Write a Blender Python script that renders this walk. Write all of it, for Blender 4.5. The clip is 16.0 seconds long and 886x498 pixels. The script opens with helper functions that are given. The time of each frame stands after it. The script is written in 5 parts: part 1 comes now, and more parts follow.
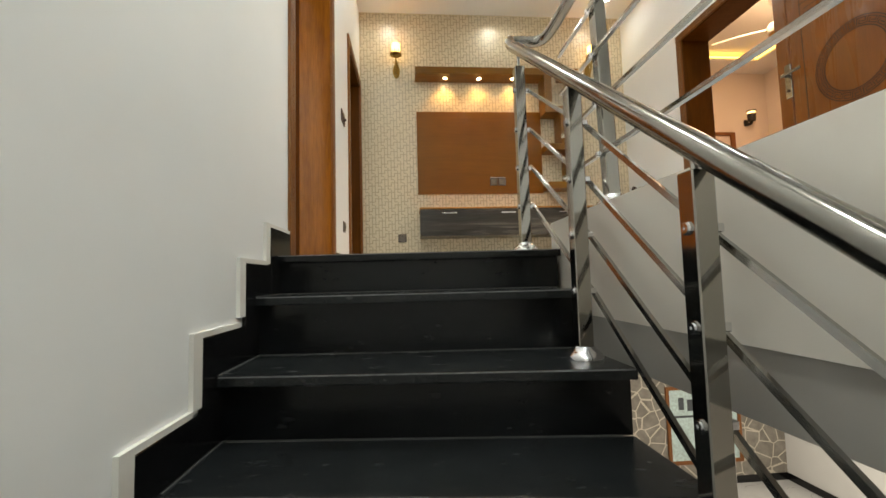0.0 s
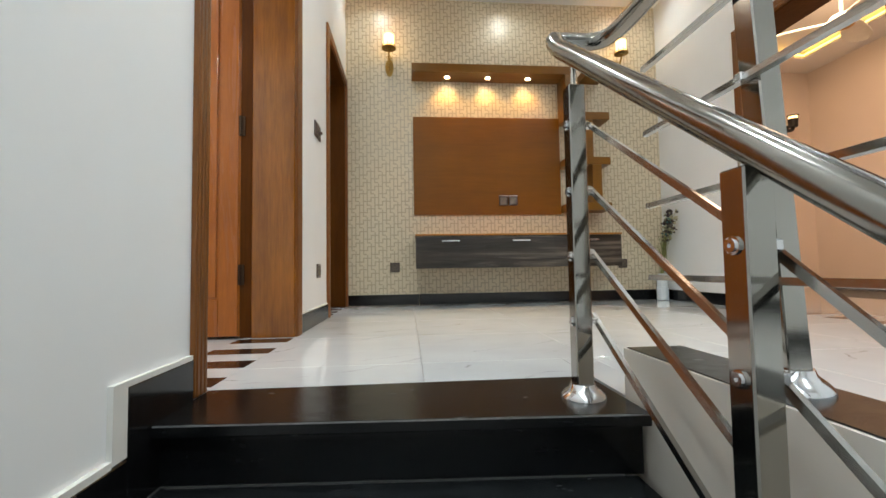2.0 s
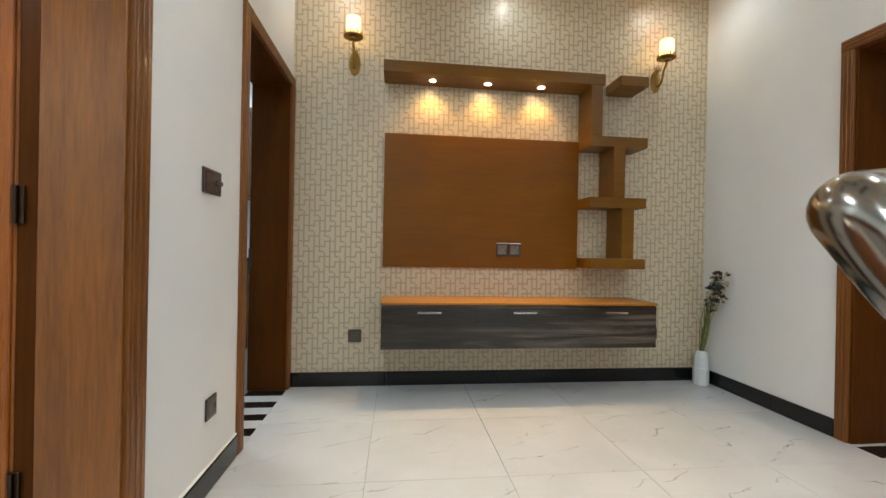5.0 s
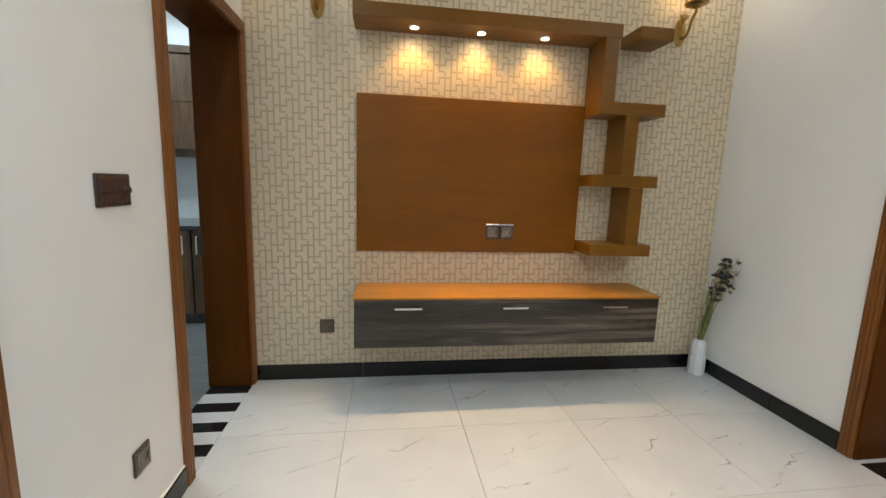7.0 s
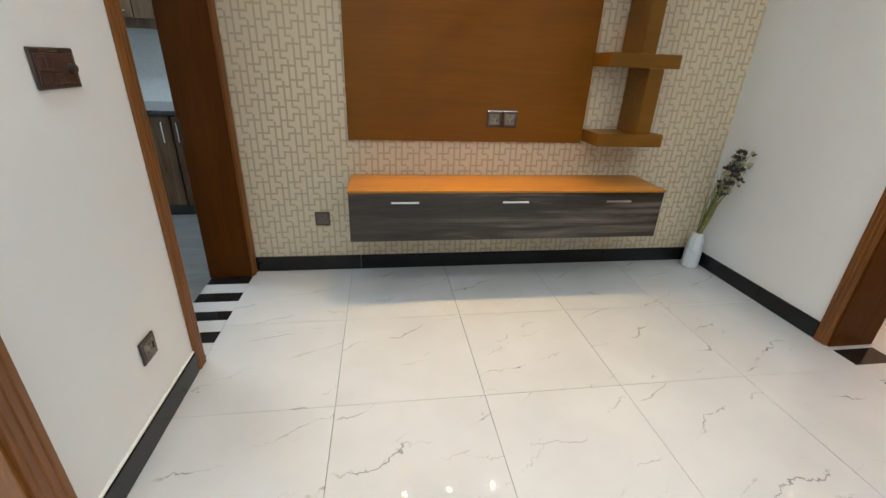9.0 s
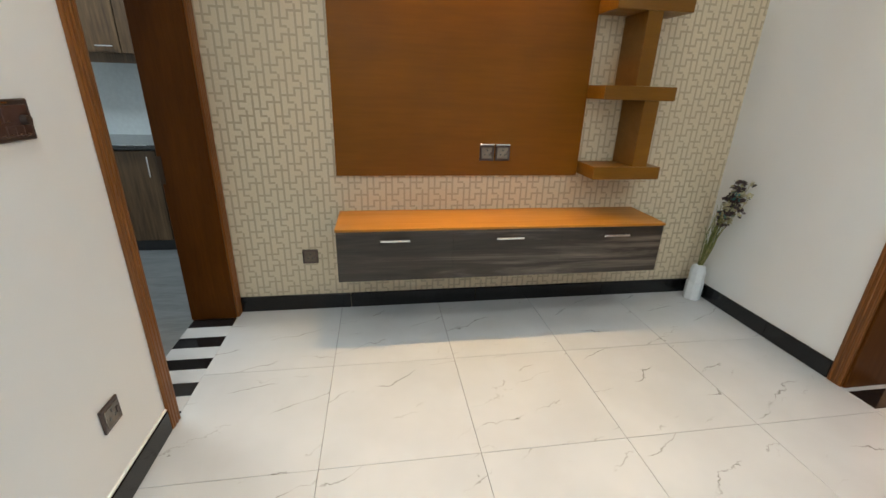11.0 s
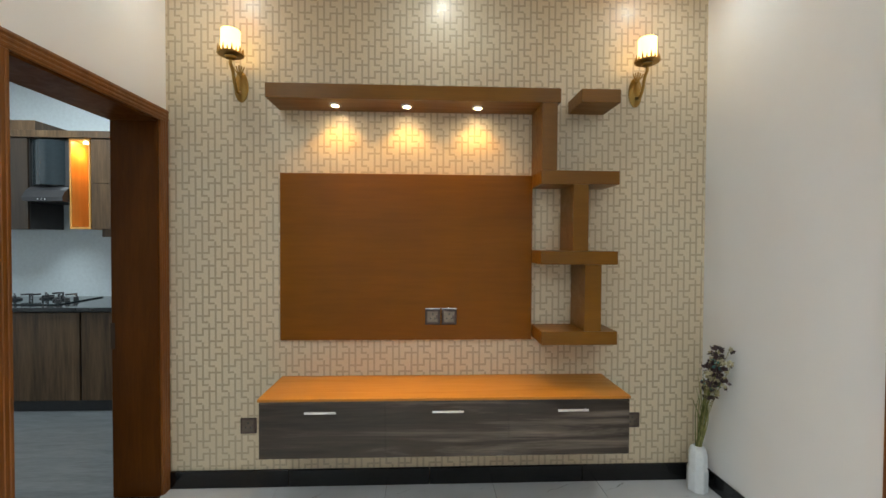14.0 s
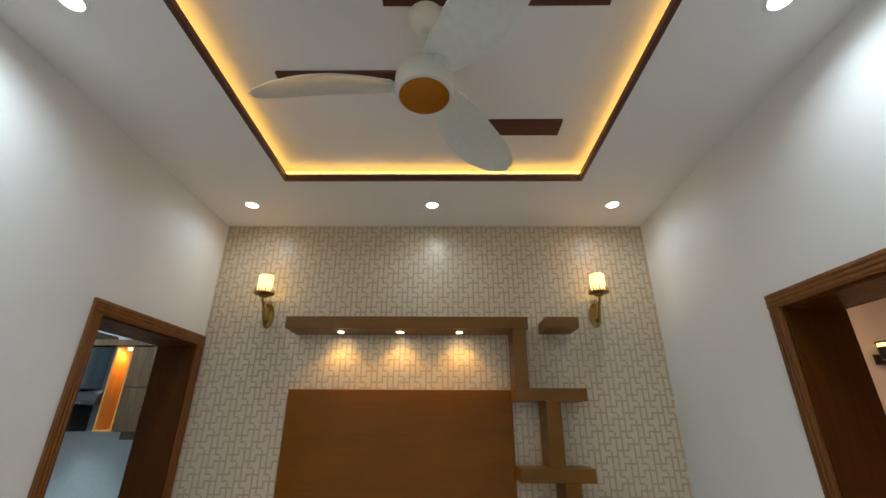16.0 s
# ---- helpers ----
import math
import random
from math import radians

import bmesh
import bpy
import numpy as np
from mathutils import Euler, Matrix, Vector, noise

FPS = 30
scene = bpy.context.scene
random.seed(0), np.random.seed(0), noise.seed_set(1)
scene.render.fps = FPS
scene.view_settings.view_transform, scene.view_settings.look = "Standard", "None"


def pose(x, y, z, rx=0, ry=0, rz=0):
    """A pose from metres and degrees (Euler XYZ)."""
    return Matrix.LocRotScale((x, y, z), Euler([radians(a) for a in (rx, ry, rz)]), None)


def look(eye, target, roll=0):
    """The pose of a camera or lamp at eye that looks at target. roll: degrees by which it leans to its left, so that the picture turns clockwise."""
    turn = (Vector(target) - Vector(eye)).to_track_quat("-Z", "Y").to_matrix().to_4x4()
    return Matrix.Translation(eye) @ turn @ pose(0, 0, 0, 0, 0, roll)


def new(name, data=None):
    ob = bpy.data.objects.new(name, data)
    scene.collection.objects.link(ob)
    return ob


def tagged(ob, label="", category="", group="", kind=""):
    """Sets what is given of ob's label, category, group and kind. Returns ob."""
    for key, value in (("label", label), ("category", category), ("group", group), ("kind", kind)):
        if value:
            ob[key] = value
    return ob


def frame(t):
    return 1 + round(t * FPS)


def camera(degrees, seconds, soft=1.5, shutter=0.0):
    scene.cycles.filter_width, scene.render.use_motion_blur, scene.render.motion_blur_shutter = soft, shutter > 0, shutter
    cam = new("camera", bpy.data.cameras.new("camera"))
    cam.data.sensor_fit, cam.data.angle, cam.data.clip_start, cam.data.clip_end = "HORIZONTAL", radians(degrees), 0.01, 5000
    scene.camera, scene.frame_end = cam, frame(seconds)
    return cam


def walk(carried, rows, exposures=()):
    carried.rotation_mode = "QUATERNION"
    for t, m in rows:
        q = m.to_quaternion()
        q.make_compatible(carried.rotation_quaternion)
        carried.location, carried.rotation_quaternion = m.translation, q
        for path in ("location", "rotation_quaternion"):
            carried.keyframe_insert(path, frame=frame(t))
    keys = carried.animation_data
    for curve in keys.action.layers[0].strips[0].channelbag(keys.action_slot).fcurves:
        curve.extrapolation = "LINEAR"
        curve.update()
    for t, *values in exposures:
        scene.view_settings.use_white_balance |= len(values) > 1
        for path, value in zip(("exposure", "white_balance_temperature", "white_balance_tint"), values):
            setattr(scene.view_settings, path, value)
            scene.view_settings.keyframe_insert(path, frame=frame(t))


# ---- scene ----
cam = camera(93.4, 16.0)
PATH = [
    (0, (0.509, -4.539, -0.104), (0.671, -2.551, 0.039), -1.5),
    (0.5, (0.496, -4.362, 0.021), (0.679, -2.375, 0.153), -1.6),
    (1, (0.537, -4.184, 0.12), (0.731, -2.197, 0.241), -1.5),
    (1.5, (0.569, -4.041, 0.225), (0.752, -2.053, 0.337), -1.0),
    (2, (0.561, -3.873, 0.321), (0.728, -1.882, 0.419), -0.9),
    (2.5, (0.575, -3.718, 0.446), (0.74, -1.726, 0.527), -0.4),
    (3, (0.602, -3.551, 0.575), (0.775, -1.559, 0.645), -0.0),
    (3.5, (0.59, -3.368, 0.702), (0.784, -1.379, 0.757), 0.8),
    (4, (0.579, -3.263, 0.794), (0.81, -1.277, 0.851), 0.9),
    (4.5, (0.646, -3.096, 0.874), (0.863, -1.108, 0.907), 1.0),
    (7, (0.787, -2.585, 1.25), (1.067, -0.629, 0.941), 1.9),
    (7.5, (0.77, -2.548, 1.262), (1.058, -0.628, 0.781), 2.2),
    (8, (0.77, -2.517, 1.248), (1.063, -0.659, 0.568), 2.5),
    (10.5, (0.871, -2.467, 1.262), (1.137, -0.677, 0.41), 1.7),
    (11, (0.847, -2.375, 1.3), (1.145, -0.534, 0.578), 1.7),
    (11.5, (0.854, -2.292, 1.329), (1.156, -0.412, 0.717), 1.7),
    (12, (0.923, -2.245, 1.309), (1.199, -0.328, 0.812), 1.7),
    (12.5, (1.126, -2.22, 1.316), (1.352, -0.277, 0.9), 1.6),
    (13, (1.297, -2.253, 1.329), (1.473, -0.285, 1.022), 1.2),
    (13.5, (1.367, -2.271, 1.352), (1.496, -0.284, 1.159), 0.7),
    (14, (1.423, -2.359, 1.382), (1.506, -0.361, 1.345), 0.3),
    (14.5, (1.479, -2.508, 1.442), (1.525, -0.514, 1.597), 0.0),
    (15, (1.554, -2.6, 1.495), (1.564, -0.635, 1.866), -0.2),
    (15.5, (1.599, -2.696, 1.526), (1.587, -0.784, 2.112), -0.0),
    (16, (1.621, -2.781, 1.561), (1.6, -0.936, 2.331), 0.3),
]
walk(cam, [(t, look(eye, target, roll)) for t, eye, target, roll in PATH], [
    (0.0, 0.38, 8050, 10), (1.0, 0.40, 7400, 10), (2.0, 0.34, 7000, 10), (3.0, 0.10, 7150, 10), (3.5, 0.12, 7150, 10), (4.5, 0.08, 7000, 10), (7.0, 0.12, 7050, 10), (8.2, 0.17, 6750, 10),
    (10.5, 0.15, 7150, 10), (11.5, 0.22, 7100, 10), (12.5, 0.20, 7250, 10), (13.5, 0.18, 7200, 10), (14.5, 0.02, 6850, 10), (15.2, -0.22, 6750, 10), (16.0, -0.44, 6700, 10)])

# ---- light ----
W, H = 3.04, 2.905          # lounge width and ceiling height
COOL, AMBER = (0.76, 0.905, 1.0), (1.0, 0.60, 0.13)
SPOT_W, BEAM_W, SCONCE_W, KITCHEN_W, BED_W, GROUND_W = 4.7, 34, 0.42, 46, 36, 75
world = bpy.data.worlds.new("world")
scene.world = world
world.use_nodes = True
world.node_tree.nodes["Background"].inputs[0].default_value = (0.9, 0.95, 1, 1)
world.node_tree.nodes["Background"].inputs[1].default_value = 0.02


def lamp(name, kind, m, watts, colour, radius=0.04, angle=120, blend=0.6, size=None):
    d = bpy.data.lights.new(name, kind)
    d.energy, d.color = watts, colour
    if kind == "AREA":
        d.shape, d.size, d.size_y = "RECTANGLE", size[0], size[1]
    else:
        d.shadow_soft_size = radius
    if kind == "SPOT":
        d.spot_size, d.spot_blend = radians(angle), blend
    ob = new(name, d)
    ob.matrix_world = m
    return ob


DOWNLIGHTS = [(0.314, -0.325, 8.5), (1.52, -0.325, 10.5), (2.715, -0.33, 8.5), (0.32, -1.79, 42), (2.76, -1.78, 27), (0.50, -3.05, 54), (1.52, -3.05, 38), (2.60, -3.05, 50), (0.55, -4.3, 68), (2.2, -4.4, 36), (0.55, -5.5, 95)]
for lx, ly, watts in DOWNLIGHTS:
    lamp("downlight_lamp", "SPOT", pose(lx, ly, H - 0.012), watts, COOL, 0.03, 163, 0.95)
CANOPY_SPOTS = [0.94, 1.32, 1.70]
for lx in CANOPY_SPOTS:
    lamp("canopy_lamp", "SPOT", pose(lx, -0.10, 2.092), SPOT_W, (1.0, 0.52, 0.10), 0.006, 116, 0.6)
    lamp("canopy_beam", "SPOT", pose(lx, -0.115, 2.092, -22), BEAM_W, (1.0, 0.72, 0.40), 0.004, 63, 0.6)
SCONCES = [(0.407, 2.224), (2.616, 2.236)]
for lx, lz in SCONCES:
    lamp("sconce_lamp", "POINT", pose(lx, -0.13, lz + 0.185), SCONCE_W, (1.0, 0.62, 0.11), 0.03)
lamp("kitchen_lamp", "AREA", pose(-1.6, 0.45, 2.86), KITCHEN_W, (0.72, 0.88, 1.0), size=(1.0, 0.6))
lamp("bedroom_lamp", "AREA", pose(4.6, -0.6, 2.86), BED_W, (1.0, 0.67, 0.48), size=(1.2, 1.2))
lamp("side_room_lamp", "AREA", pose(-1.6, -3.0, 2.86), 30, (1.0, 0.95, 0.88), size=(0.6, 0.6))
lamp("ground_floor_lamp", "AREA", pose(4.4, -1.5, -0.55), GROUND_W, (1.0, 0.97, 0.92), size=(1.0, 1.0))

# ---- materials ----
def shader(name, rough=0.5, metal=0.0, colour=(0.8, 0.8, 0.8), spec=0.5, coat=0.0):
    m = bpy.data.materials.new(name)
    m.use_nodes = True
    n, l = m.node_tree.nodes, m.node_tree.links
    b = n["Principled BSDF"]
    b.inputs["Base Color"].default_value = (*colour, 1)
    b.inputs["Roughness"].default_value = rough
    b.inputs["Metallic"].default_value = metal
    b.inputs["Specular IOR Level"].default_value = spec
    b.inputs["Coat Weight"].default_value = coat
    b.inputs["Coat Roughness"].default_value = 0.12
    return m, n, l, b


def coords(n, l, scale=(1, 1, 1), rot=(0, 0, 0)):
    t, mp = n.new("ShaderNodeTexCoord"), n.new("ShaderNodeMapping")
    mp.inputs["Scale"].default_value = scale
    mp.inputs["Rotation"].default_value = rot
    l.new(t.outputs["Object"], mp.inputs["Vector"])
    return mp.outputs["Vector"]


def noise_of(n, l, vec, scale, detail=4, rough=0.55, distortion=0.0):
    t = n.new("ShaderNodeTexNoise")
    t.inputs["Scale"].default_value, t.inputs["Detail"].default_value = scale, detail
    t.inputs["Roughness"].default_value, t.inputs["Distortion"].default_value = rough, distortion
    l.new(vec, t.inputs["Vector"])
    return t.outputs["Fac"]


def ramp(n, l, fac, stops):
    r = n.new("ShaderNodeValToRGB")
    while len(r.color_ramp.elements) < len(stops):
        r.color_ramp.elements.new(0.5)
    for e, (p, c) in zip(r.color_ramp.elements, stops):
        e.position, e.color = p, (*c, 1)
    l.new(fac, r.inputs["Fac"])
    return r.outputs["Color"]


def maths(n, l, op, a, b=None, c=None):
    m = n.new("ShaderNodeMath")
    m.operation = op
    for i, v in enumerate((a, b, c)):
        if v is None:
            continue
        if isinstance(v, (int, float)):
            m.inputs[i].default_value = v
        else:
            l.new(v, m.inputs[i])
    return m.outputs[0]


def mixed(n, l, fac, a, b, mode="MIX"):
    m = n.new("ShaderNodeMix")
    m.data_type, m.blend_type = "RGBA", mode
    for sock, v in ((m.inputs["Factor"], fac), (m.inputs["A"], a), (m.inputs["B"], b)):
        if isinstance(v, tuple):
            sock.default_value = (*v, 1)
        elif isinstance(v, (int, float)):
            sock.default_value = v
        else:
            l.new(v, sock)
    return m.outputs["Result"]


def bump(n, l, b, height, strength=0.2, distance=0.002):
    k = n.new("ShaderNodeBump")
    k.inputs["Strength"].default_value, k.inputs["Distance"].default_value = strength, distance
    l.new(height, k.inputs["Height"])
    l.new(k.outputs["Normal"], b.inputs["Normal"])


def paint(name, a, b_, rough=0.55):
    m, n, l, b = shader(name, rough)
    v = coords(n, l)
    big, fine = noise_of(n, l, v, 1.3, 3), noise_of(n, l, v, 220, 3)
    l.new(ramp(n, l, big, [(0.3, a), (0.7, b_)]), b.inputs["Base Color"])
    bump(n, l, b, fine, 0.10, 0.001)
    return m


def wood(name, dark, mid, light, rough=0.35, axis="z", scale=1.0, coat=0.25, spec=0.35):
    m, n, l, b = shader(name, rough, coat=coat, spec=spec)
    st = {"z": (9, 9, 0.7), "x": (0.7, 9, 9), "y": (9, 0.7, 9)}[axis]
    v = coords(n, l, tuple(s * scale for s in st))
    vf = coords(n, l, tuple(s * scale * 9 for s in st))
    vb = coords(n, l, (1.7, 1.7, 1.7))
    g = noise_of(n, l, v, 1.6, 6, 0.6, 1.2)
    f = noise_of(n, l, vf, 1.5, 3, 0.6)
    s = noise_of(n, l, vb, 1.4, 2)
    c = ramp(n, l, g, [(0.28, dark), (0.5, mid), (0.75, light)])
    c = mixed(n, l, 0.35, c, ramp(n, l, f, [(0.3, dark), (0.65, light)]))
    c = mixed(n, l, 0.5, c, ramp(n, l, s, [(0.3, (0.72, 0.72, 0.72)), (0.7, (1.12, 1.12, 1.12))]), "MULTIPLY")
    l.new(c, b.inputs["Base Color"])
    l.new(ramp(n, l, g, [(0.3, (rough + 0.08,) * 3), (0.7, (rough - 0.06,) * 3)]), b.inputs["Roughness"])
    bump(n, l, b, f, 0.12, 0.001)
    return m


def glow(name, colour, strength):
    m, n, l, b = shader(name, 0.4, colour=colour)
    b.inputs["Emission Color"].default_value = (*colour, 1)
    b.inputs["Emission Strength"].default_value = strength
    return m


def metal(name, colour, rough=0.15, scratch=0.08):
    m, n, l, b = shader(name, rough, 1.0, colour)
    f = noise_of(n, l, coords(n, l, (60, 60, 3)), 3, 3)
    g = noise_of(n, l, coords(n, l), 9, 3)
    l.new(maths(n, l, "ADD", maths(n, l, "MULTIPLY", f, scratch), maths(n, l, "MULTIPLY_ADD", g, 0.1, rough - 0.07)), b.inputs["Roughness"])
    return m


def wallpaper():
    """Beige paper with a woven key pattern of taupe lines on a 37 mm grid."""
    m, n, l, b = shader("wallpaper", 0.45)
    sep = n.new("ShaderNodeSeparateXYZ")
    l.new(coords(n, l), sep.inputs[0])
    a = 0.0350
    u = maths(n, l, "DIVIDE", maths(n, l, "ADD", sep.outputs["X"], 10.0), a)
    w = maths(n, l, "DIVIDE", maths(n, l, "ADD", sep.outputs["Z"], 10.0), a)
    i, j = maths(n, l, "FLOOR", u), maths(n, l, "FLOOR", w)
    fu, fw = maths(n, l, "FRACT", u), maths(n, l, "FRACT", w)
    c = maths(n, l, "FLOORED_MODULO", maths(n, l, "MULTIPLY_ADD", j, 3.0, i), 10.0)
    def any_of(*values):
        out = maths(n, l, "COMPARE", c, values[0], 0.3)
        for q in values[1:]:
            out = maths(n, l, "MAXIMUM", out, maths(n, l, "COMPARE", c, q, 0.3))
        return out
    line = 0.31
    near_u = maths(n, l, "LESS_THAN", fu, line)
    near_w = maths(n, l, "LESS_THAN", fw, line)
    gap = any_of(4.0, 8.0)
    has_h = any_of(0.0, 4.0, 5.0, 7.0, 9.0)
    vert = maths(n, l, "MULTIPLY", near_u, maths(n, l, "SUBTRACT", 1.0, gap))
    horiz = maths(n, l, "MULTIPLY", near_w, has_h)
    mask = maths(n, l, "MAXIMUM", vert, horiz)
    weave = noise_of(n, l, coords(n, l, (300, 300, 60)), 1.5, 2)
    big = noise_of(n, l, coords(n, l), 1.1, 2)
    paper = ramp(n, l, weave, [(0.3, (0.61, 0.51, 0.36)), (0.7, (0.69, 0.585, 0.425))])
    paper = mixed(n, l, 0.4, paper, ramp(n, l, big, [(0.3, (0.85, 0.85, 0.85)), (0.7, (1.1, 1.1, 1.1))]), "MULTIPLY")
    l.new(mixed(n, l, mask, paper, (0.468, 0.38, 0.265)), b.inputs["Base Color"])
    l.new(maths(n, l, "MULTIPLY", mask, 0.10), b.inputs["Metallic"])
    l.new(maths(n, l, "MULTIPLY_ADD", mask, -0.12, 0.40), b.inputs["Roughness"])
    bump(n, l, b, maths(n, l, "SUBTRACT", maths(n, l, "MULTIPLY", weave, 0.25), mask), 0.16, 0.0012)
    return m


def tile_marble():
    m, n, l, b = shader("white_marble_tile", 0.05)
    geo = n.new("ShaderNodeObjectInfo")
    t = n.new("ShaderNodeTexCoord")
    add = n.new("ShaderNodeVectorMath")
    add.operation = "MULTIPLY_ADD"
    add.inputs[1].default_value = (1, 1, 1)
    comb = n.new("ShaderNodeCombineXYZ")
    l.new(maths(n, l, "MULTIPLY", geo.outputs["Random"], 37.0), comb.inputs["X"])
    l.new(maths(n, l, "MULTIPLY", geo.outputs["Random"], 91.0), comb.inputs["Y"])
    l.new(t.outputs["Object"], add.inputs[0])
    l.new(comb.outputs[0], add.inputs[2])
    v = add.outputs[0]
    mp = n.new("ShaderNodeMapping")
    mp.inputs["Rotation"].default_value = (0, 0, radians(-22))
    l.new(v, mp.inputs["Vector"])
    sep = n.new("ShaderNodeSeparateXYZ")
    l.new(mp.outputs["Vector"], sep.inputs[0])
    def vein(period, sway, jag, width, low, seed):
        sh = n.new("ShaderNodeVectorMath")
        sh.inputs[1].default_value = (seed, seed * 1.7, 0)
        l.new(mp.outputs["Vector"], sh.inputs[0])
        warp = maths(n, l, "MULTIPLY", noise_of(n, l, sh.outputs[0], 2.2, 1), sway)
        warp = maths(n, l, "ADD", warp, maths(n, l, "MULTIPLY", noise_of(n, l, sh.outputs[0], 13, 5, 0.6), jag))
        f = maths(n, l, "FRACT", maths(n, l, "DIVIDE", maths(n, l, "ADD", sep.outputs["Y"], warp), period))
        d = maths(n, l, "MULTIPLY", maths(n, l, "ABSOLUTE", maths(n, l, "SUBTRACT", f, 0.5)), period)
        gate = maths(n, l, "MULTIPLY_ADD", noise_of(n, l, sh.outputs[0], 4.6, 2), 9.0, low)
        gate = maths(n, l, "MINIMUM", maths(n, l, "MAXIMUM", gate, 0.0), 1.0)
        line = maths(n, l, "SUBTRACT", 1.0, maths(n, l, "MINIMUM", maths(n, l, "DIVIDE", d, width), 1.0))
        return maths(n, l, "MULTIPLY", line, gate)
    vv = maths(n, l, "MAXIMUM", vein(0.25, 0.30, 0.10, 0.0036, -4.3, 0.0), maths(n, l, "MULTIPLY", vein(0.19, 0.34, 0.12, 0.0022, -4.9, 5.3), 0.6))
    cloud = noise_of(n, l, v, 3.0, 3)
    base = ramp(n, l, cloud, [(0.3, (0.505, 0.515, 0.525)), (0.7, (0.565, 0.575, 0.585))])
    l.new(mixed(n, l, maths(n, l, "MULTIPLY", vv, 0.95), base, (0.16, 0.145, 0.13)), b.inputs["Base Color"])
    smudge = noise_of(n, l, v, 6, 3)
    l.new(maths(n, l, "MULTIPLY_ADD", smudge, 0.03, 0.002), b.inputs["Roughness"])
    return m


def granite(name="black_granite", dusty_sheen=0.0, spec=0.38):
    m, n, l, b = shader(name, 0.12, spec=spec)
    v = coords(n, l)
    f, g, s = noise_of(n, l, v, 500, 2), noise_of(n, l, v, 5, 4), noise_of(n, l, coords(n, l, (1, 3, 3)), 12, 4)
    stone = mixed(n, l, 0.5, ramp(n, l, f, [(0.45, (0.0012, 0.0012, 0.0014)), (0.75, (0.016, 0.018, 0.020))]),
                  ramp(n, l, g, [(0.3, (0.0012, 0.0014, 0.0016)), (0.8, (0.009, 0.011, 0.0125))]))
    # bluish film: dust together with reflected sheen painted into the colour
    film = noise_of(n, l, coords(n, l, (1, 2.5, 1)), 6, 6, 0.7)
    film = maths(n, l, "MULTIPLY", ramp(n, l, film, [(0.30, (0.35, 0.35, 0.35)), (0.70, (1, 1, 1))]), dusty_sheen)
    l.new(mixed(n, l, film, stone, (0.16, 0.185, 0.195)), b.inputs["Base Color"])
    dust = noise_of(n, l, coords(n, l, (1, 1, 1)), 28, 5, 0.7)
    l.new(maths(n, l, "ADD", maths(n, l, "MULTIPLY_ADD", s, 0.30, 0.02), maths(n, l, "MULTIPLY", dust, 0.10)), b.inputs["Roughness"])
    return m


def console_wood():
    m, n, l, b = shader("dark_grey_wood", 0.24, coat=0.15, spec=0.35)
    v = coords(n, l, (0.55, 4, 8))
    g = noise_of(n, l, v, 1.6, 5, 0.65, 0.5)
    f = noise_of(n, l, coords(n, l, (5, 40, 130)), 1.2, 3)
    c = ramp(n, l, g, [(0.3, (0.014, 0.011, 0.009)), (0.50, (0.042, 0.034, 0.028)), (0.72, (0.21, 0.175, 0.145))])
    c = mixed(n, l, 0.07, c, ramp(n, l, f, [(0.35, (0.01, 0.008, 0.007)), (0.7, (0.13, 0.115, 0.10))]))
    l.new(c, b.inputs["Base Color"])
    bump(n, l, b, f, 0.1, 0.001)
    return m


def stone_paper():
    m, n, l, b = shader("stone_wallpaper", 0.6)
    v = coords(n, l, (1, 1, 1))
    vo = n.new("ShaderNodeTexVoronoi")
    vo.feature = "DISTANCE_TO_EDGE"
    vo.inputs["Scale"].default_value = 5.0
    l.new(v, vo.inputs["Vector"])
    crack = maths(n, l, "LESS_THAN", vo.outputs["Distance"], 0.035)
    g = noise_of(n, l, v, 9, 4)
    l.new(mixed(n, l, crack, ramp(n, l, g, [(0.3, (0.16, 0.145, 0.125)), (0.7, (0.27, 0.25, 0.22))]), (0.55, 0.50, 0.42)), b.inputs["Base Color"])
    bump(n, l, b, vo.outputs["Distance"], 0.3, 0.01)
    return m


def plank_floor():
    m, n, l, b = shader("grey_plank_floor", 0.35)
    g = noise_of(n, l, coords(n, l, (1.2, 8, 1)), 2.0, 5, 0.6, 0.8)
    f = noise_of(n, l, coords(n, l, (8, 90, 1)), 1.5, 3)
    c = ramp(n, l, g, [(0.3, (0.075, 0.085, 0.09)), (0.7, (0.185, 0.20, 0.205))])
    l.new(mixed(n, l, 0.3, c, ramp(n, l, f, [(0.3, (0.08, 0.085, 0.09)), (0.7, (0.28, 0.29, 0.3))])), b.inputs["Base Color"])
    return m


def plain(name, colour, rough=0.5, metallic=0.0, vary=0.12, coat=0.0):
    m, n, l, b = shader(name, rough, metallic, colour, coat=coat)
    f = noise_of(n, l, coords(n, l), 35, 3)
    lo, hi = tuple(c * (1 - vary) for c in colour), tuple(min(1, c * (1 + vary)) for c in colour)
    l.new(ramp(n, l, f, [(0.3, lo), (0.7, hi)]), b.inputs["Base Color"])
    return m


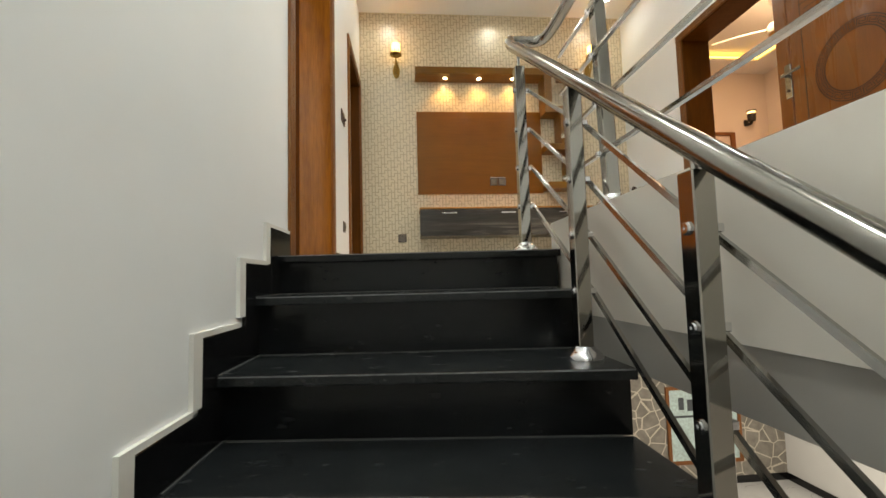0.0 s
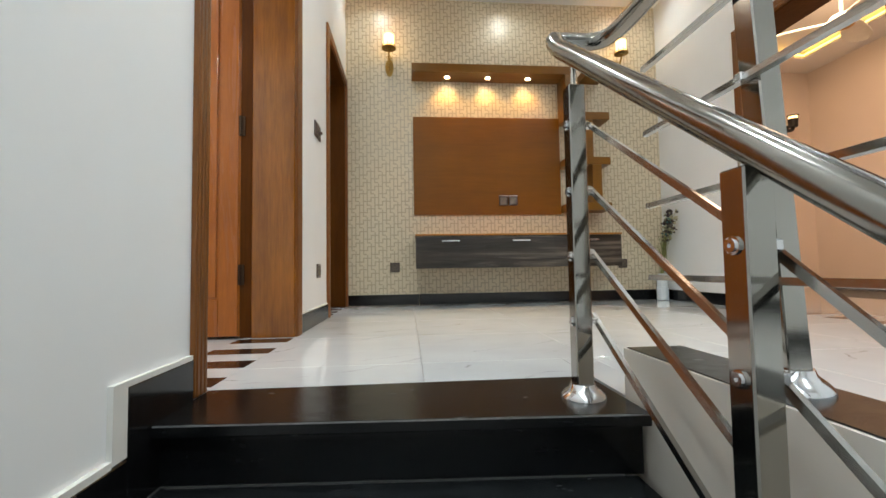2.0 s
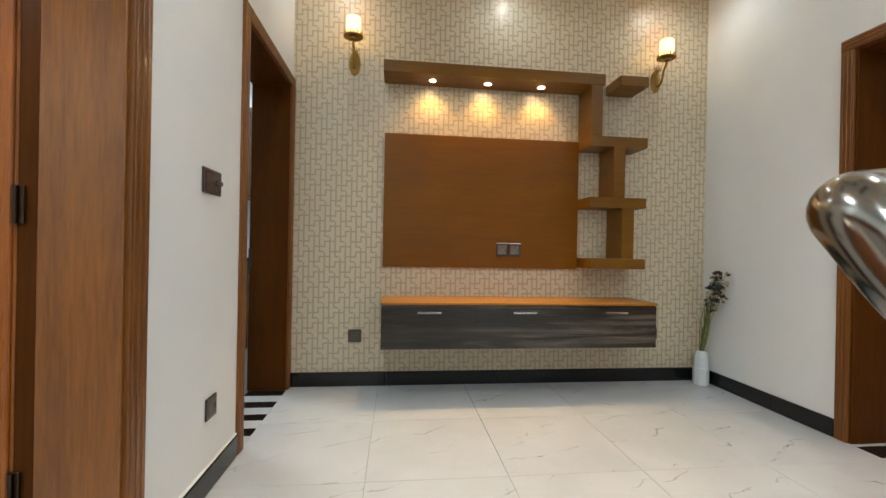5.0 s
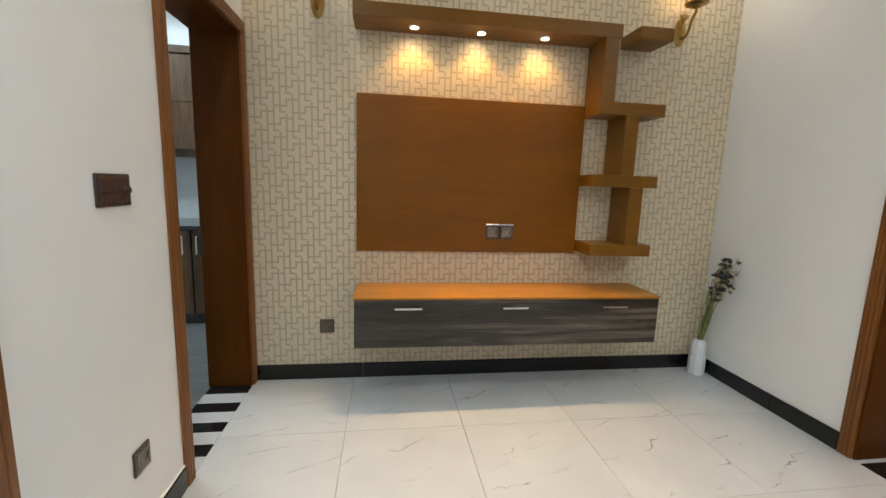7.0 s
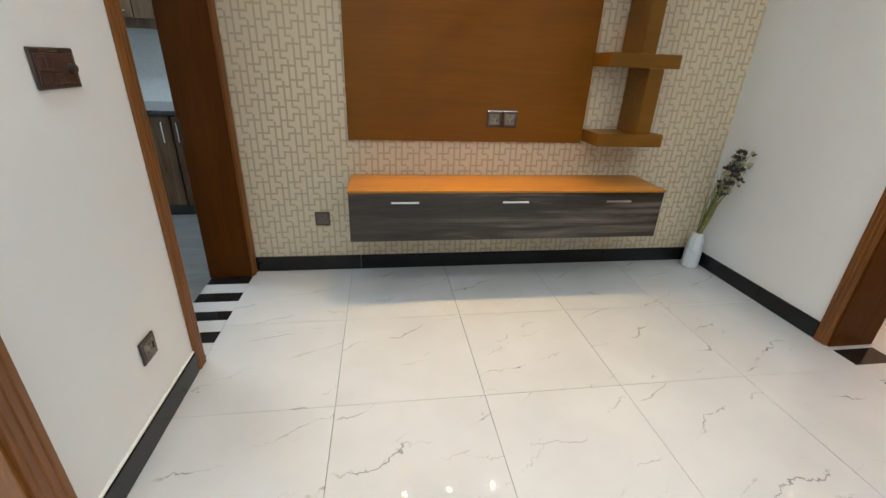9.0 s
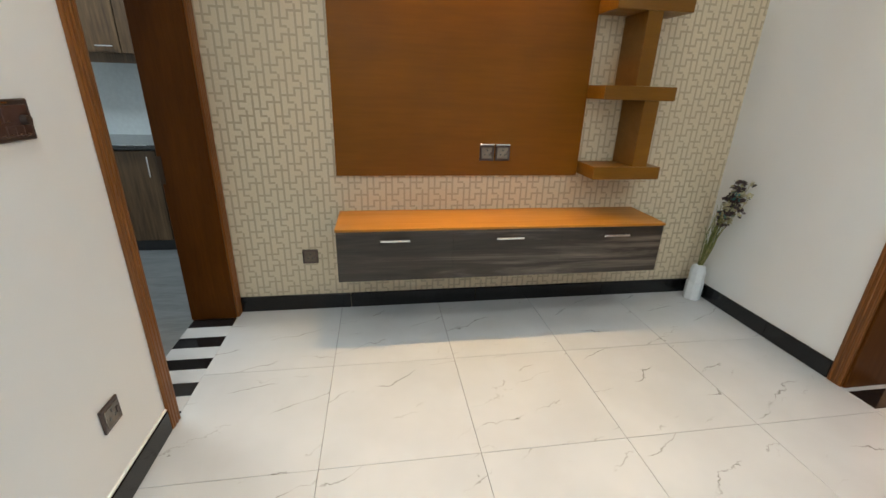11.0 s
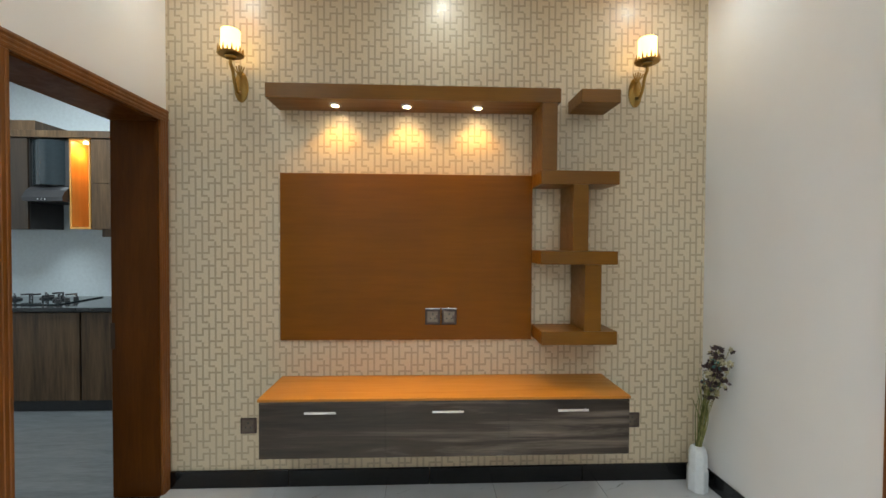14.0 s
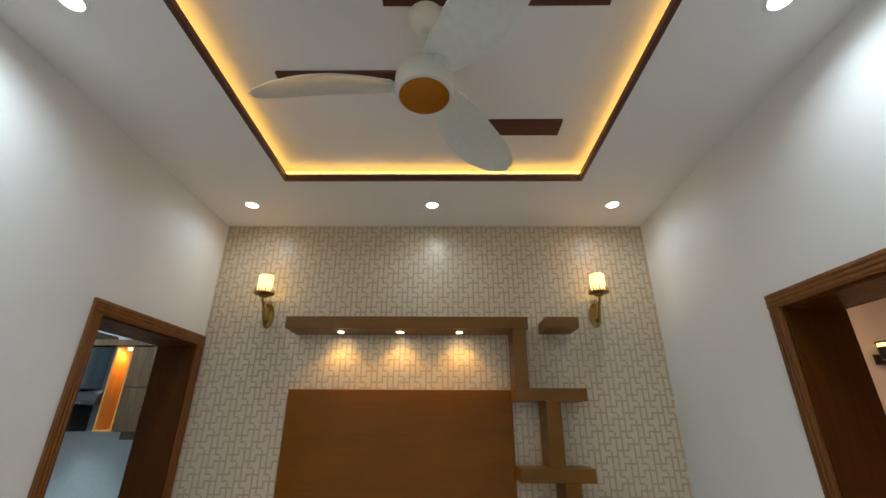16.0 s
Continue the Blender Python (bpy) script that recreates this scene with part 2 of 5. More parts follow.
WALL = paint("white_wall_paint", (0.78, 0.785, 0.785), (0.83, 0.835, 0.835))
CEIL = paint("ceiling_paint", (0.76, 0.75, 0.74), (0.80, 0.79, 0.78), 0.7)
GREY = paint("grey_primer", (0.345, 0.325, 0.30), (0.41, 0.385, 0.355), 0.8)
UPSTAND = paint("upstand_paint", (0.79, 0.73, 0.655), (0.84, 0.78, 0.71))
PLASTER = paint("plaster_lip", (0.64, 0.62, 0.58), (0.76, 0.74, 0.70), 0.8)
PINK = paint("bedroom_paint", (0.74, 0.66, 0.60), (0.78, 0.70, 0.64))
PAPER = wallpaper()
TILE = tile_marble()
TILE_BLACK = plain("black_tile", (0.012, 0.011, 0.012), 0.1)
GROUT = plain("grout", (0.45, 0.43, 0.40), 0.9)
GRANITE = granite()
# treads carry dust and a painted sheen of wall and ceiling light
GRANITE_TREAD = granite("dusty_sheen_granite", 0.065, 0.45)
SKIRT = plain("black_skirting", (0.0045, 0.0045, 0.005), 0.16, vary=0.4)
DOOR_WOOD = wood("stained_door_wood", (0.27, 0.073, 0.008), (0.38, 0.108, 0.012), (0.47, 0.145, 0.019), 0.24, coat=0.45)
# door wood darkened to paint in the shadow on the bedroom leaf
LEAF_SHADED = wood("shaded_leaf_wood", (0.14, 0.040, 0.007), (0.18, 0.053, 0.009), (0.22, 0.068, 0.012), 0.28, coat=0.2)
JAMB_WOOD = wood("jamb_wood", (0.135, 0.042, 0.0045), (0.22, 0.071, 0.007), (0.32, 0.110, 0.013), 0.15, coat=0.9)
# jamb wood with the doorway shade painted into its colour
JAMB_SHADED = wood("shaded_jamb_wood", (0.062, 0.0175, 0.002), (0.084, 0.025, 0.003), (0.11, 0.034, 0.004), 0.34, coat=0.0, spec=0.1)
CASING_WOOD = wood("casing_wood", (0.13, 0.042, 0.007), (0.20, 0.066, 0.011), (0.27, 0.095, 0.018), 0.33)
GROOVE = plain("carved_groove", (0.030, 0.009, 0.004), 0.6)
VENEER = wood("brown_veneer", (0.162, 0.056, 0.0023), (0.194, 0.067, 0.0028), (0.228, 0.081, 0.0037), 0.33, "x", 0.45, 0.04, 0.22)
SHELF_WOOD = wood("shelf_laminate", (0.155, 0.062, 0.005), (0.18, 0.074, 0.006), (0.21, 0.088, 0.008), 0.38, "x", 1.2, 0.0)
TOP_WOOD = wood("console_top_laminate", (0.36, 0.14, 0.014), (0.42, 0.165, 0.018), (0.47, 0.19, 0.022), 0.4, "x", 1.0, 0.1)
CONSOLE = console_wood()
STEEL = metal("polished_steel", (0.40, 0.38, 0.345), 0.09, 0.04)
STEEL_SATIN = metal("satin_steel", (0.29, 0.275, 0.25), 0.13, 0.10)
STEEL_BRUSHED = metal("brushed_steel", (0.55, 0.53, 0.50), 0.22)
CHROME = metal("chrome", (0.75, 0.75, 0.76), 0.12)
BRASS = metal("antique_brass", (0.36, 0.22, 0.065), 0.28)
IRON = metal("dark_hinge", (0.075, 0.05, 0.035), 0.4)
GOLD = metal("gold_cap", (0.50, 0.27, 0.05), 0.35)
STEEL_BAR = plain("steel_bar", (0.42, 0.41, 0.39), 0.17, 1.0, vary=0.03)
SOCKET = plain("dark_bronze_plate", (0.075, 0.052, 0.045), 0.3, 0.5)
SOCKET_IN = plain("socket_insert", (0.16, 0.13, 0.105), 0.25, 0.3)
SOCKET_PALE = plain("pale_socket_insert", (0.27, 0.22, 0.17), 0.25, 0.5)
SWITCH_KEY = plain("bronze_switch_key", (0.11, 0.06, 0.05), 0.22, 0.4)
BLACKHOLE = plain("black_plastic", (0.01, 0.01, 0.01), 0.4)
WHITE_PLASTIC = plain("white_plastic", (0.78, 0.78, 0.75), 0.35, vary=0.03)
FAN_WHITE = plain("fan_enamel", (0.66, 0.66, 0.60), 0.28, vary=0.04, coat=0.3)
VASE = plain("vase_ceramic", (0.68, 0.72, 0.74), 0.25, vary=0.06)
STEM = plain("stem_green", (0.14, 0.17, 0.04), 0.6, vary=0.4)
STEM_DRY = plain("dry_grass", (0.32, 0.29, 0.12), 0.7, vary=0.3)
PETAL_DARK = plain("petal_dark", (0.05, 0.028, 0.03), 0.6, vary=0.4)
PETAL_TEAL = plain("petal_teal", (0.06, 0.20, 0.20), 0.6, vary=0.4)
PETAL_CREAM = plain("petal_cream", (0.5, 0.46, 0.3), 0.6, vary=0.2)
DOWN_GLOW = glow("downlight_glow", (0.90, 0.96, 1.0), 22)
SPOT_GLOW = glow("spot_glow", (1.0, 0.80, 0.50), 110)
SHADE_GLOW = glow("frosted_shade", (1.0, 0.70, 0.30), 2.6)
COVE_GLOW = glow("cove_strip", AMBER, 4.5)
JOINT = plain("dark_joint", (0.06, 0.06, 0.06), 0.8)
# grey of the worn nosing, with the edge highlight painted in
EDGE_HIGHLIGHT = plain("worn_edge_highlight", (0.16, 0.16, 0.165), 0.3, vary=0.3)
STRIP_WOOD = wood("ceiling_strip_wood", (0.060, 0.016, 0.008), (0.085, 0.022, 0.011), (0.11, 0.03, 0.015), 0.4, "x")
KITCHEN_WOOD = wood("kitchen_laminate", (0.026, 0.012, 0.005), (0.072, 0.038, 0.017), (0.17, 0.104, 0.053), 0.4, "z", 0.5)
KITCHEN_DARK_WOOD = wood("dark_kitchen_laminate", (0.014, 0.008, 0.005), (0.028, 0.017, 0.010), (0.05, 0.032, 0.02), 0.35, "z", 0.5)
KITCHEN_DARK = plain("kitchen_dark", (0.03, 0.03, 0.032), 0.3)
COUNTER = plain("counter_granite", (0.02, 0.022, 0.024), 0.08, vary=0.5)
SPLASH = plain("backsplash_tile", (0.62, 0.68, 0.70), 0.22, vary=0.05)
NICHE = wood("niche_wood", (0.45, 0.20, 0.04), (0.55, 0.26, 0.06), (0.62, 0.31, 0.08), 0.4)
HOOD_GLASS = plain("hood_glass", (0.018, 0.026, 0.03), 0.05)
PLANK = plank_floor()
STONE = stone_paper()
PICTURE = plain("picture_print", (0.45, 0.58, 0.58), 0.3, vary=0.2)
INK = plain("picture_ink", (0.05, 0.06, 0.07), 0.5)

# ---- builders ----
ORIGIN = {}


def thing(name, at, label, category, group="", kind=""):
    ob = new(name)
    ob.empty_display_size = 0.05
    ob.location = at
    ORIGIN[ob.name] = Vector(at)
    return tagged(ob, label, category, group, kind)


def mesh_of(bm, name, material, origin=(0, 0, 0), smooth=False):
    bmesh.ops.translate(bm, verts=bm.verts, vec=-Vector(origin))
    me = bpy.data.meshes.new(name)
    bm.to_mesh(me)
    bm.free()
    me.materials.append(material)
    if smooth:
        for p in me.polygons:
            p.use_smooth = True
        me.set_sharp_from_angle(angle=radians(35))
    return me


def part(name, bm, material, parent, label="", smooth=False):
    o = ORIGIN[parent.name]
    ob = new(name, mesh_of(bm, name, material, o, smooth))
    ob.parent = parent
    ORIGIN[ob.name] = o
    return tagged(ob, label) if label else ob


def solid(name, bm, material, label, category, kind="structure", smooth=False):
    ob = new(name, mesh_of(bm, name, material, (0, 0, 0), smooth))
    ORIGIN[ob.name] = Vector((0, 0, 0))
    return tagged(ob, label, category, kind=kind)


def box(bm, lo, hi, bevel=0.0, seg=1):
    lo, hi = Vector(lo), Vector(hi)
    a = Vector([min(p, q) for p, q in zip(lo, hi)])
    b = Vector([max(p, q) for p, q in zip(lo, hi)])
    r = bmesh.ops.create_cube(bm, size=1.0)
    vs = r["verts"]
    for v in vs:
        v.co = Vector([(a[k] + b[k]) / 2 + v.co[k] * (b[k] - a[k]) for k in range(3)])
    if bevel:
        es = list({e for v in vs for e in v.link_edges})
        bmesh.ops.bevel(bm, geom=es, offset=bevel, segments=seg, profile=0.7, affect="EDGES")
    return bm


def boxes(*list_of, bevel=0.0):
    bm = bmesh.new()
    for lo, hi in list_of:
        box(bm, lo, hi, bevel)
    return bm


def cyl(bm, p, q, r, r2=None, seg=20, caps=True):
    p, q = Vector(p), Vector(q)
    d = q - p
    m = Matrix.Translation((p + q) / 2) @ d.to_track_quat("Z", "Y").to_matrix().to_4x4()
    bmesh.ops.create_cone(bm, cap_ends=caps, segments=seg, radius1=r, radius2=r if r2 is None else r2, depth=d.length, matrix=m)
    return bm


def lathe(bm, centre, profile, seg=28, axis="z", caps=True):
    """Turns (radius, height) pairs round an axis through centre."""
    c = Vector(centre)
    rings = []
    for r, h in profile:
        ring = []
        for k in range(seg):
            a = 2 * math.pi * k / seg
            v = Vector((r * math.cos(a), r * math.sin(a), h)) if axis == "z" else Vector((r * math.cos(a), -h, r * math.sin(a)))
            ring.append(bm.verts.new(c + v))
        rings.append(ring)
    for a, b in zip(rings, rings[1:]):
        for k in range(seg):
            bm.faces.new((a[k], a[(k + 1) % seg], b[(k + 1) % seg], b[k]))
    for ring in (rings[0], rings[-1]) if caps else ():
        bm.faces.new(ring)
    bmesh.ops.recalc_face_normals(bm, faces=bm.faces)
    return bm


def tube(bm, pts, r, seg=14, phase=0.0):
    pts = [Vector(p) for p in pts]
    rings = []
    up = Vector((0.13, 0.21, 1)).normalized()
    side = None
    for k, p in enumerate(pts):
        d = (pts[min(k + 1, len(pts) - 1)] - pts[max(k - 1, 0)]).normalized()
        side = d.cross(up).normalized() if side is None else (side - d * side.dot(d)).normalized()
        w = d.cross(side)
        rad = r[k] if isinstance(r, (list, tuple)) else r
        turns = [2 * math.pi * j / seg + phase for j in range(seg)]
        rings.append([bm.verts.new(p + side * rad * math.cos(a) + w * rad * math.sin(a)) for a in turns])
    for a, b in zip(rings, rings[1:]):
        for j in range(seg):
            bm.faces.new((a[j], a[(j + 1) % seg], b[(j + 1) % seg], b[j]))
    bm.faces.new(rings[0]), bm.faces.new(rings[-1])
    bmesh.ops.recalc_face_normals(bm, faces=bm.faces)
    return bm


def curve_pts(pts, n=8):
    """Catmull-Rom through the given points."""
    p = [Vector(v) for v in pts]
    p = [p[0] * 2 - p[1], *p, p[-1] * 2 - p[-2]]
    out = []
    for k in range(1, len(p) - 2):
        for s in range(n):
            t = s / n
            a, b, c, d = p[k - 1:k + 3]
            out.append(0.5 * ((2 * b) + (c - a) * t + (2 * a - 5 * b + 4 * c - d) * t * t + (3 * b - a - 3 * c + d) * t ** 3))
    return out + [p[-2]]


def prism(bm, outline, place, depth):
    """Extrudes a 2D outline; place(u, v, w) gives the world point, w runs 0 to depth."""
    a = [bm.verts.new(place(u, v, 0)) for u, v in outline]
    b = [bm.verts.new(place(u, v, depth)) for u, v in outline]
    bm.faces.new(a), bm.faces.new(b)
    for k in range(len(a)):
        bm.faces.new((a[k], a[(k + 1) % len(a)], b[(k + 1) % len(a)], b[k]))
    bmesh.ops.recalc_face_normals(bm, faces=bm.faces)
    return bm


def carve(bm, pts, width, place, depth=0.0015):
    """A thin strip along a 2D polyline."""
    for (u0, v0), (u1, v1) in zip(pts, pts[1:]):
        du, dv = u1 - u0, v1 - v0
        n = math.hypot(du, dv)
        if n < 1e-6:
            continue
        du, dv = du / n * width / 2, dv / n * width / 2
        prism(bm, [(u0 - du - dv, v0 - dv + du), (u0 - du + dv, v0 - dv - du), (u1 + du + dv, v1 + dv - du), (u1 + du - dv, v1 + dv + du)], place, depth)


# ---- lounge and stair shell ----
LOW, BACK = -3.1, -6.2
X_D1 = (-2.69, -1.73)      # rough openings in the two side walls
X_K = (-0.885, -0.055)
X_B = (-2.95, -1.035)
TOP_D = 2.035
solid("wall_west", boxes(
    ((-0.25, BACK, LOW), (0, X_D1[0], H + 0.25)), ((-0.25, X_D1[0], TOP_D), (0, X_D1[1], H + 0.25)),
    ((-0.25, X_D1[0], LOW), (0, X_D1[1], -0.03)), ((-0.25, X_D1[1], LOW), (0, X_K[0], H + 0.25)),
    ((-0.25, X_K[0], TOP_D), (0, X_K[1], H + 0.25)), ((-0.25, X_K[0], LOW), (0, X_K[1], -0.03)),
    ((-0.25, X_K[1], LOW), (0, 1.75, H + 0.25))), WALL, "white painted plaster wall with two door openings", "wall")
solid("wall_east", boxes(
    ((W, BACK, -0.03), (W + 0.25, X_B[0], H + 0.25)), ((W, X_B[0], TOP_D), (W + 0.25, X_B[1], H + 0.25)),
    ((W, X_B[1], -0.03), (W + 0.25, 1.30, H + 0.25))), WALL, "white painted plaster wall with a bedroom door opening", "wall")
solid("wall_north", boxes(((0.0, 0, -0.03), (W, 0.2, H + 0.25))), PAPER, "beige wallpapered wall with a woven key pattern", "wall")
solid("wall_south", boxes(((-0.25, BACK - 0.2, LOW), (W + 0.25, BACK, H + 0.25))), WALL, "plain white painted wall closing the stair hall", "wall")

# ceiling: a border at H with a raised tray
TX, TY, TZ = (0.64, 2.425), (-2.67, -0.625), H + 0.105
solid("ceiling", boxes(
    ((0, TY[1], H), (W, 0, H + 0.05)), ((0, BACK, H), (W, TY[0], H + 0.05)),
    ((0, TY[0], H), (TX[0], TY[1], H + 0.05)), ((TX[1], TY[0], H), (W, TY[1], H + 0.05)),
    ((0, BACK, TZ + 0.04), (W, 0, TZ + 0.2)),
    ((TX[0] - 0.12, TY[0] - 0.12, TZ), (TX[1] + 0.12, TY[1] + 0.12, TZ + 0.04)),
    ((TX[0] - 0.14, TY[0] - 0.14, H + 0.05), (TX[0] - 0.12, TY[1] + 0.14, TZ + 0.04)), ((TX[1] + 0.12, TY[0] - 0.14, H + 0.05), (TX[1] + 0.14, TY[1] + 0.14, TZ + 0.04)),
    ((TX[0] - 0.12, TY[1] + 0.12, H + 0.05), (TX[1] + 0.12, TY[1] + 0.14, TZ + 0.04)), ((TX[0] - 0.12, TY[0] - 0.14, H + 0.05), (TX[1] + 0.12, TY[0] - 0.12, TZ + 0.04)),
), CEIL, "white painted false ceiling with a raised tray", "ceiling")
trim = thing("trim", (1.53, -1.65, H), "dark brown wooden lip round the ceiling tray", "ceiling trim", kind="structure")
g = 0.022
for lo, hi in [((TX[0], TY[1] - g, H - 0.006), (TX[1], TY[1], H + 0.03)), ((TX[0], TY[0], H - 0.006), (TX[1], TY[0] + g, H + 0.03)),
               ((TX[0], TY[0] + g, H - 0.006), (TX[0] + g, TY[1] - g, H + 0.03)), ((TX[1] - g, TY[0] + g, H - 0.006), (TX[1], TY[1] - g, H + 0.03))]:
    part("lip", boxes((lo, hi), bevel=0.003), STRIP_WOOD, trim)
cove = thing("cove_light", (1.53, -1.65, H + 0.055), "amber light strip glowing inside the ceiling tray edge", "cove light")
for lo, hi in [((TX[0] - 0.03, TY[1] + 0.02, H + 0.056), (TX[1] + 0.03, TY[1] + 0.035, H + 0.078)), ((TX[0] - 0.03, TY[0] - 0.035, H + 0.056), (TX[1] + 0.03, TY[0] - 0.02, H + 0.078)),
               ((TX[0] - 0.035, TY[0], H + 0.056), (TX[0] - 0.02, TY[1], H + 0.078)), ((TX[1] + 0.02, TY[0], H + 0.056), (TX[1] + 0.035, TY[1], H + 0.078))]:
    part("light_strip", boxes((lo, hi)), COVE_GLOW, cove)
for (x0, x1), (y0, y1) in [((1.72, 2.215), (-1.05, -0.93)), ((0.85, 1.41), (-1.375, -1.27)), ((1.38, 2.225), (-1.81, -1.69)), ((0.85, 1.60), (-2.25, -2.13))]:
    solid("ceiling_strip", boxes(((x0, y0, TZ - 0.012), (x1, y1, TZ + 0.002)), bevel=0.002), STRIP_WOOD, "dark brown wooden strip fixed to the tray ceiling", "ceiling trim")

# floor slab with the stair opening
ZS = -0.012
solid("floor", boxes(((0, -2.66, -0.15), (W, 0, ZS)), ((1.10, -2.85, -0.15), (W, -2.66, ZS)), ((1.254, BACK, -0.15), (W, -2.85, ZS))), GROUT, "white marble tile floor with thin grey joints", "floor")
solid("slab_edge", boxes(((1.10, BACK, -0.235), (1.254, -2.85, 0.116)), ((1.10, -2.852, -0.235), (1.254, -2.66, -0.151))), UPSTAND, "cream-white painted upstand beside the stair opening", "upstand")
solid("beam_lower", boxes(((1.106, BACK, -0.365), (1.25, -2.70, -0.235))), GREY, "grey unpainted beam under the upstand", "beam")
solid("coping", boxes(((1.106, BACK, 0.1162), (1.25, -2.855, 0.119)), bevel=0.001), GRANITE, "black polished stone coping on the upstand", "coping")

# skirting
def skirting(name, lo, hi):
    return solid(name, boxes((lo, hi), bevel=0.003), SKIRT, "polished black tile skirting along the wall", "skirting")
for a, b in [(0.014, 0.66), (0.662, 1.45), (1.452, 2.33), (2.332, W)]:
    skirting("baseboard", (a, -0.014, 0.001), (b, 0.0, 0.098))
for a, b in [(-0.60, -0.0145), (-0.972, -0.602)]:
    skirting("baseboard", (W - 0.014, a, 0.001), (W, b, 0.098))
skirting("baseboard", (W - 0.014, BACK, 0.001), (W, -3.018, 0.098))
skirting("baseboard", (0, -1.656, 0.001), (0.014, -0.948, 0.098))
solid("skirting_lip", boxes(((0, -1.656, 0.0985), (0.011, -0.946, 0.1055)), bevel=0.002), PLASTER, "white plaster edge on top of the skirting", "skirting")

# ---- stairs ----
def rise(k):
    return (0.0, -0.147)[k] if k < 2 else -0.164 - 0.1745 * (k - 1)
def nose(k, x):
    left, right = -2.925 - 0.243 * k, -2.985 - 0.270 * k
    return left + (right - left) * (x - 0.01) / 1.06 + (0.018 if k == 1 else 0.0)
stairs = thing("staircase", (0.55, -2.95, 0), "black polished granite stair climbing beside a white wall", "staircase", kind="structure")
STEPS = 9
for k in range(STEPS + 1):
    z, z2 = rise(k), rise(k + 1)
    x0, x1 = 0.012, 1.088 if k == 0 else 1.070
    back = (lambda x: -2.66) if k == 0 else (lambda x, k=k: nose(k - 1, x) + 0.035)
    bm = bmesh.new()
    outline = [(x0, nose(k, x0)), (x1, nose(k, x1)), (x1, back(x1)), (x0, back(x0))]
    prism(bm, outline, lambda u, v, w, z=z: Vector((u, v, z - 0.028 + w)), 0.028)
    bmesh.ops.bevel(bm, geom=list(bm.edges), offset=0.004, segments=2, profile=0.7, affect="EDGES")
    part("tread", bm, GRANITE_TREAD if k else GRANITE, stairs)
    # pale strip painting the highlight along the worn nosing
    bm = bmesh.new()
    prism(bm, [(x0 + 0.006, nose(k, x0) - 0.0006), (x1 - 0.006, nose(k, x1) - 0.0006), (x1 - 0.006, nose(k, x1) + 0.0030), (x0 + 0.006, nose(k, x0) + 0.0030)], lambda u, v, w, z=z: Vector((u, v, z - 0.0042 + w)), 0.0035)
    part("nosing_highlight", bm, EDGE_HIGHLIGHT, stairs, "worn granite tread edge with its highlight painted grey")
    if k:
        bm = bmesh.new()
        prism(bm, [(x0 + 0.002, nose(k - 1, x0) + 0.0345), (x1 - 0.03, nose(k - 1, x1) + 0.0345), (x1 - 0.03, nose(k - 1, x1) + 0.0385), (x0 + 0.002, nose(k - 1, x0) + 0.0385)], lambda u, v, w, z=z: Vector((u, v, z + w)), 0.003)
        part("joint", bm, JOINT, stairs, "grey cement joint line")
        bm = boxes(((0.0132, nose(k, x0) + 0.01, z), (0.0168, nose(k - 1, x0) + 0.034, z + 0.0025)))
        part("joint", bm, JOINT, stairs)
    bm = bmesh.new()
    prism(bm, [(x0, nose(k, x0) + 0.038), (x1 - 0.002, nose(k, x1) + 0.038), (x1 - 0.002, nose(k, x1) + 0.058), (x0, nose(k, x0) + 0.058)], lambda u, v, w, z2=z2: Vector((u, v, z2 + 0.0005 + w)), z - z2 - 0.0285)
    part("riser", bm, GRANITE, stairs)
    bm = bmesh.new()
    prism(bm, [(nose(k, x0) + 0.06, z2 - 0.17), (nose(k, x0) + 0.06, z - 0.029), (back(x0) + 0.02, z - 0.029), (back(x0) + 0.02, z2 - 0.05)], lambda u, v, w: Vector((x0 + w, u, v)), 1.05)
    part("stair_body", bm, GREY, stairs, "grey concrete body of the stair")
    if k:
        # stepped skirting with a plaster lip
        zt = z + 0.108
        ya, yb = nose(k, x0) - 0.068, nose(k - 1, x0) - 0.068
        bm = boxes(((0.0, ya, z - 0.24), (0.013, yb, zt)), bevel=0.002)
        part("skirting", bm, SKIRT, stairs)
        part("plaster_lip", boxes(((0.0, ya - 0.0005, zt), (0.011, yb - 0.0425, zt + 0.014)), ((0.0, ya - 0.042, z - 0.055), (0.011, ya - 0.0005, zt + 0.014))), PLASTER, stairs, "white plaster edge along the skirting")
ya, yb = nose(0, 0) - 0.068, -2.745
part("skirting", boxes(((0.0, ya, -0.24), (0.013, yb, 0.100)), bevel=0.002), SKIRT, stairs)
part("plaster_lip", boxes(((0.0, ya - 0.0005, 0.100), (0.011, yb, 0.112)), ((0.0, ya - 0.042, -0.035), (0.011, ya - 0.0005, 0.112))), PLASTER, stairs)
zl = rise(STEPS + 1)
solid("lower_landing", boxes(((0, BACK, zl - 0.15), (1.1, nose(STEPS, 0.5) + 0.1, zl))), GRANITE, "black granite lower stair landing", "landing")

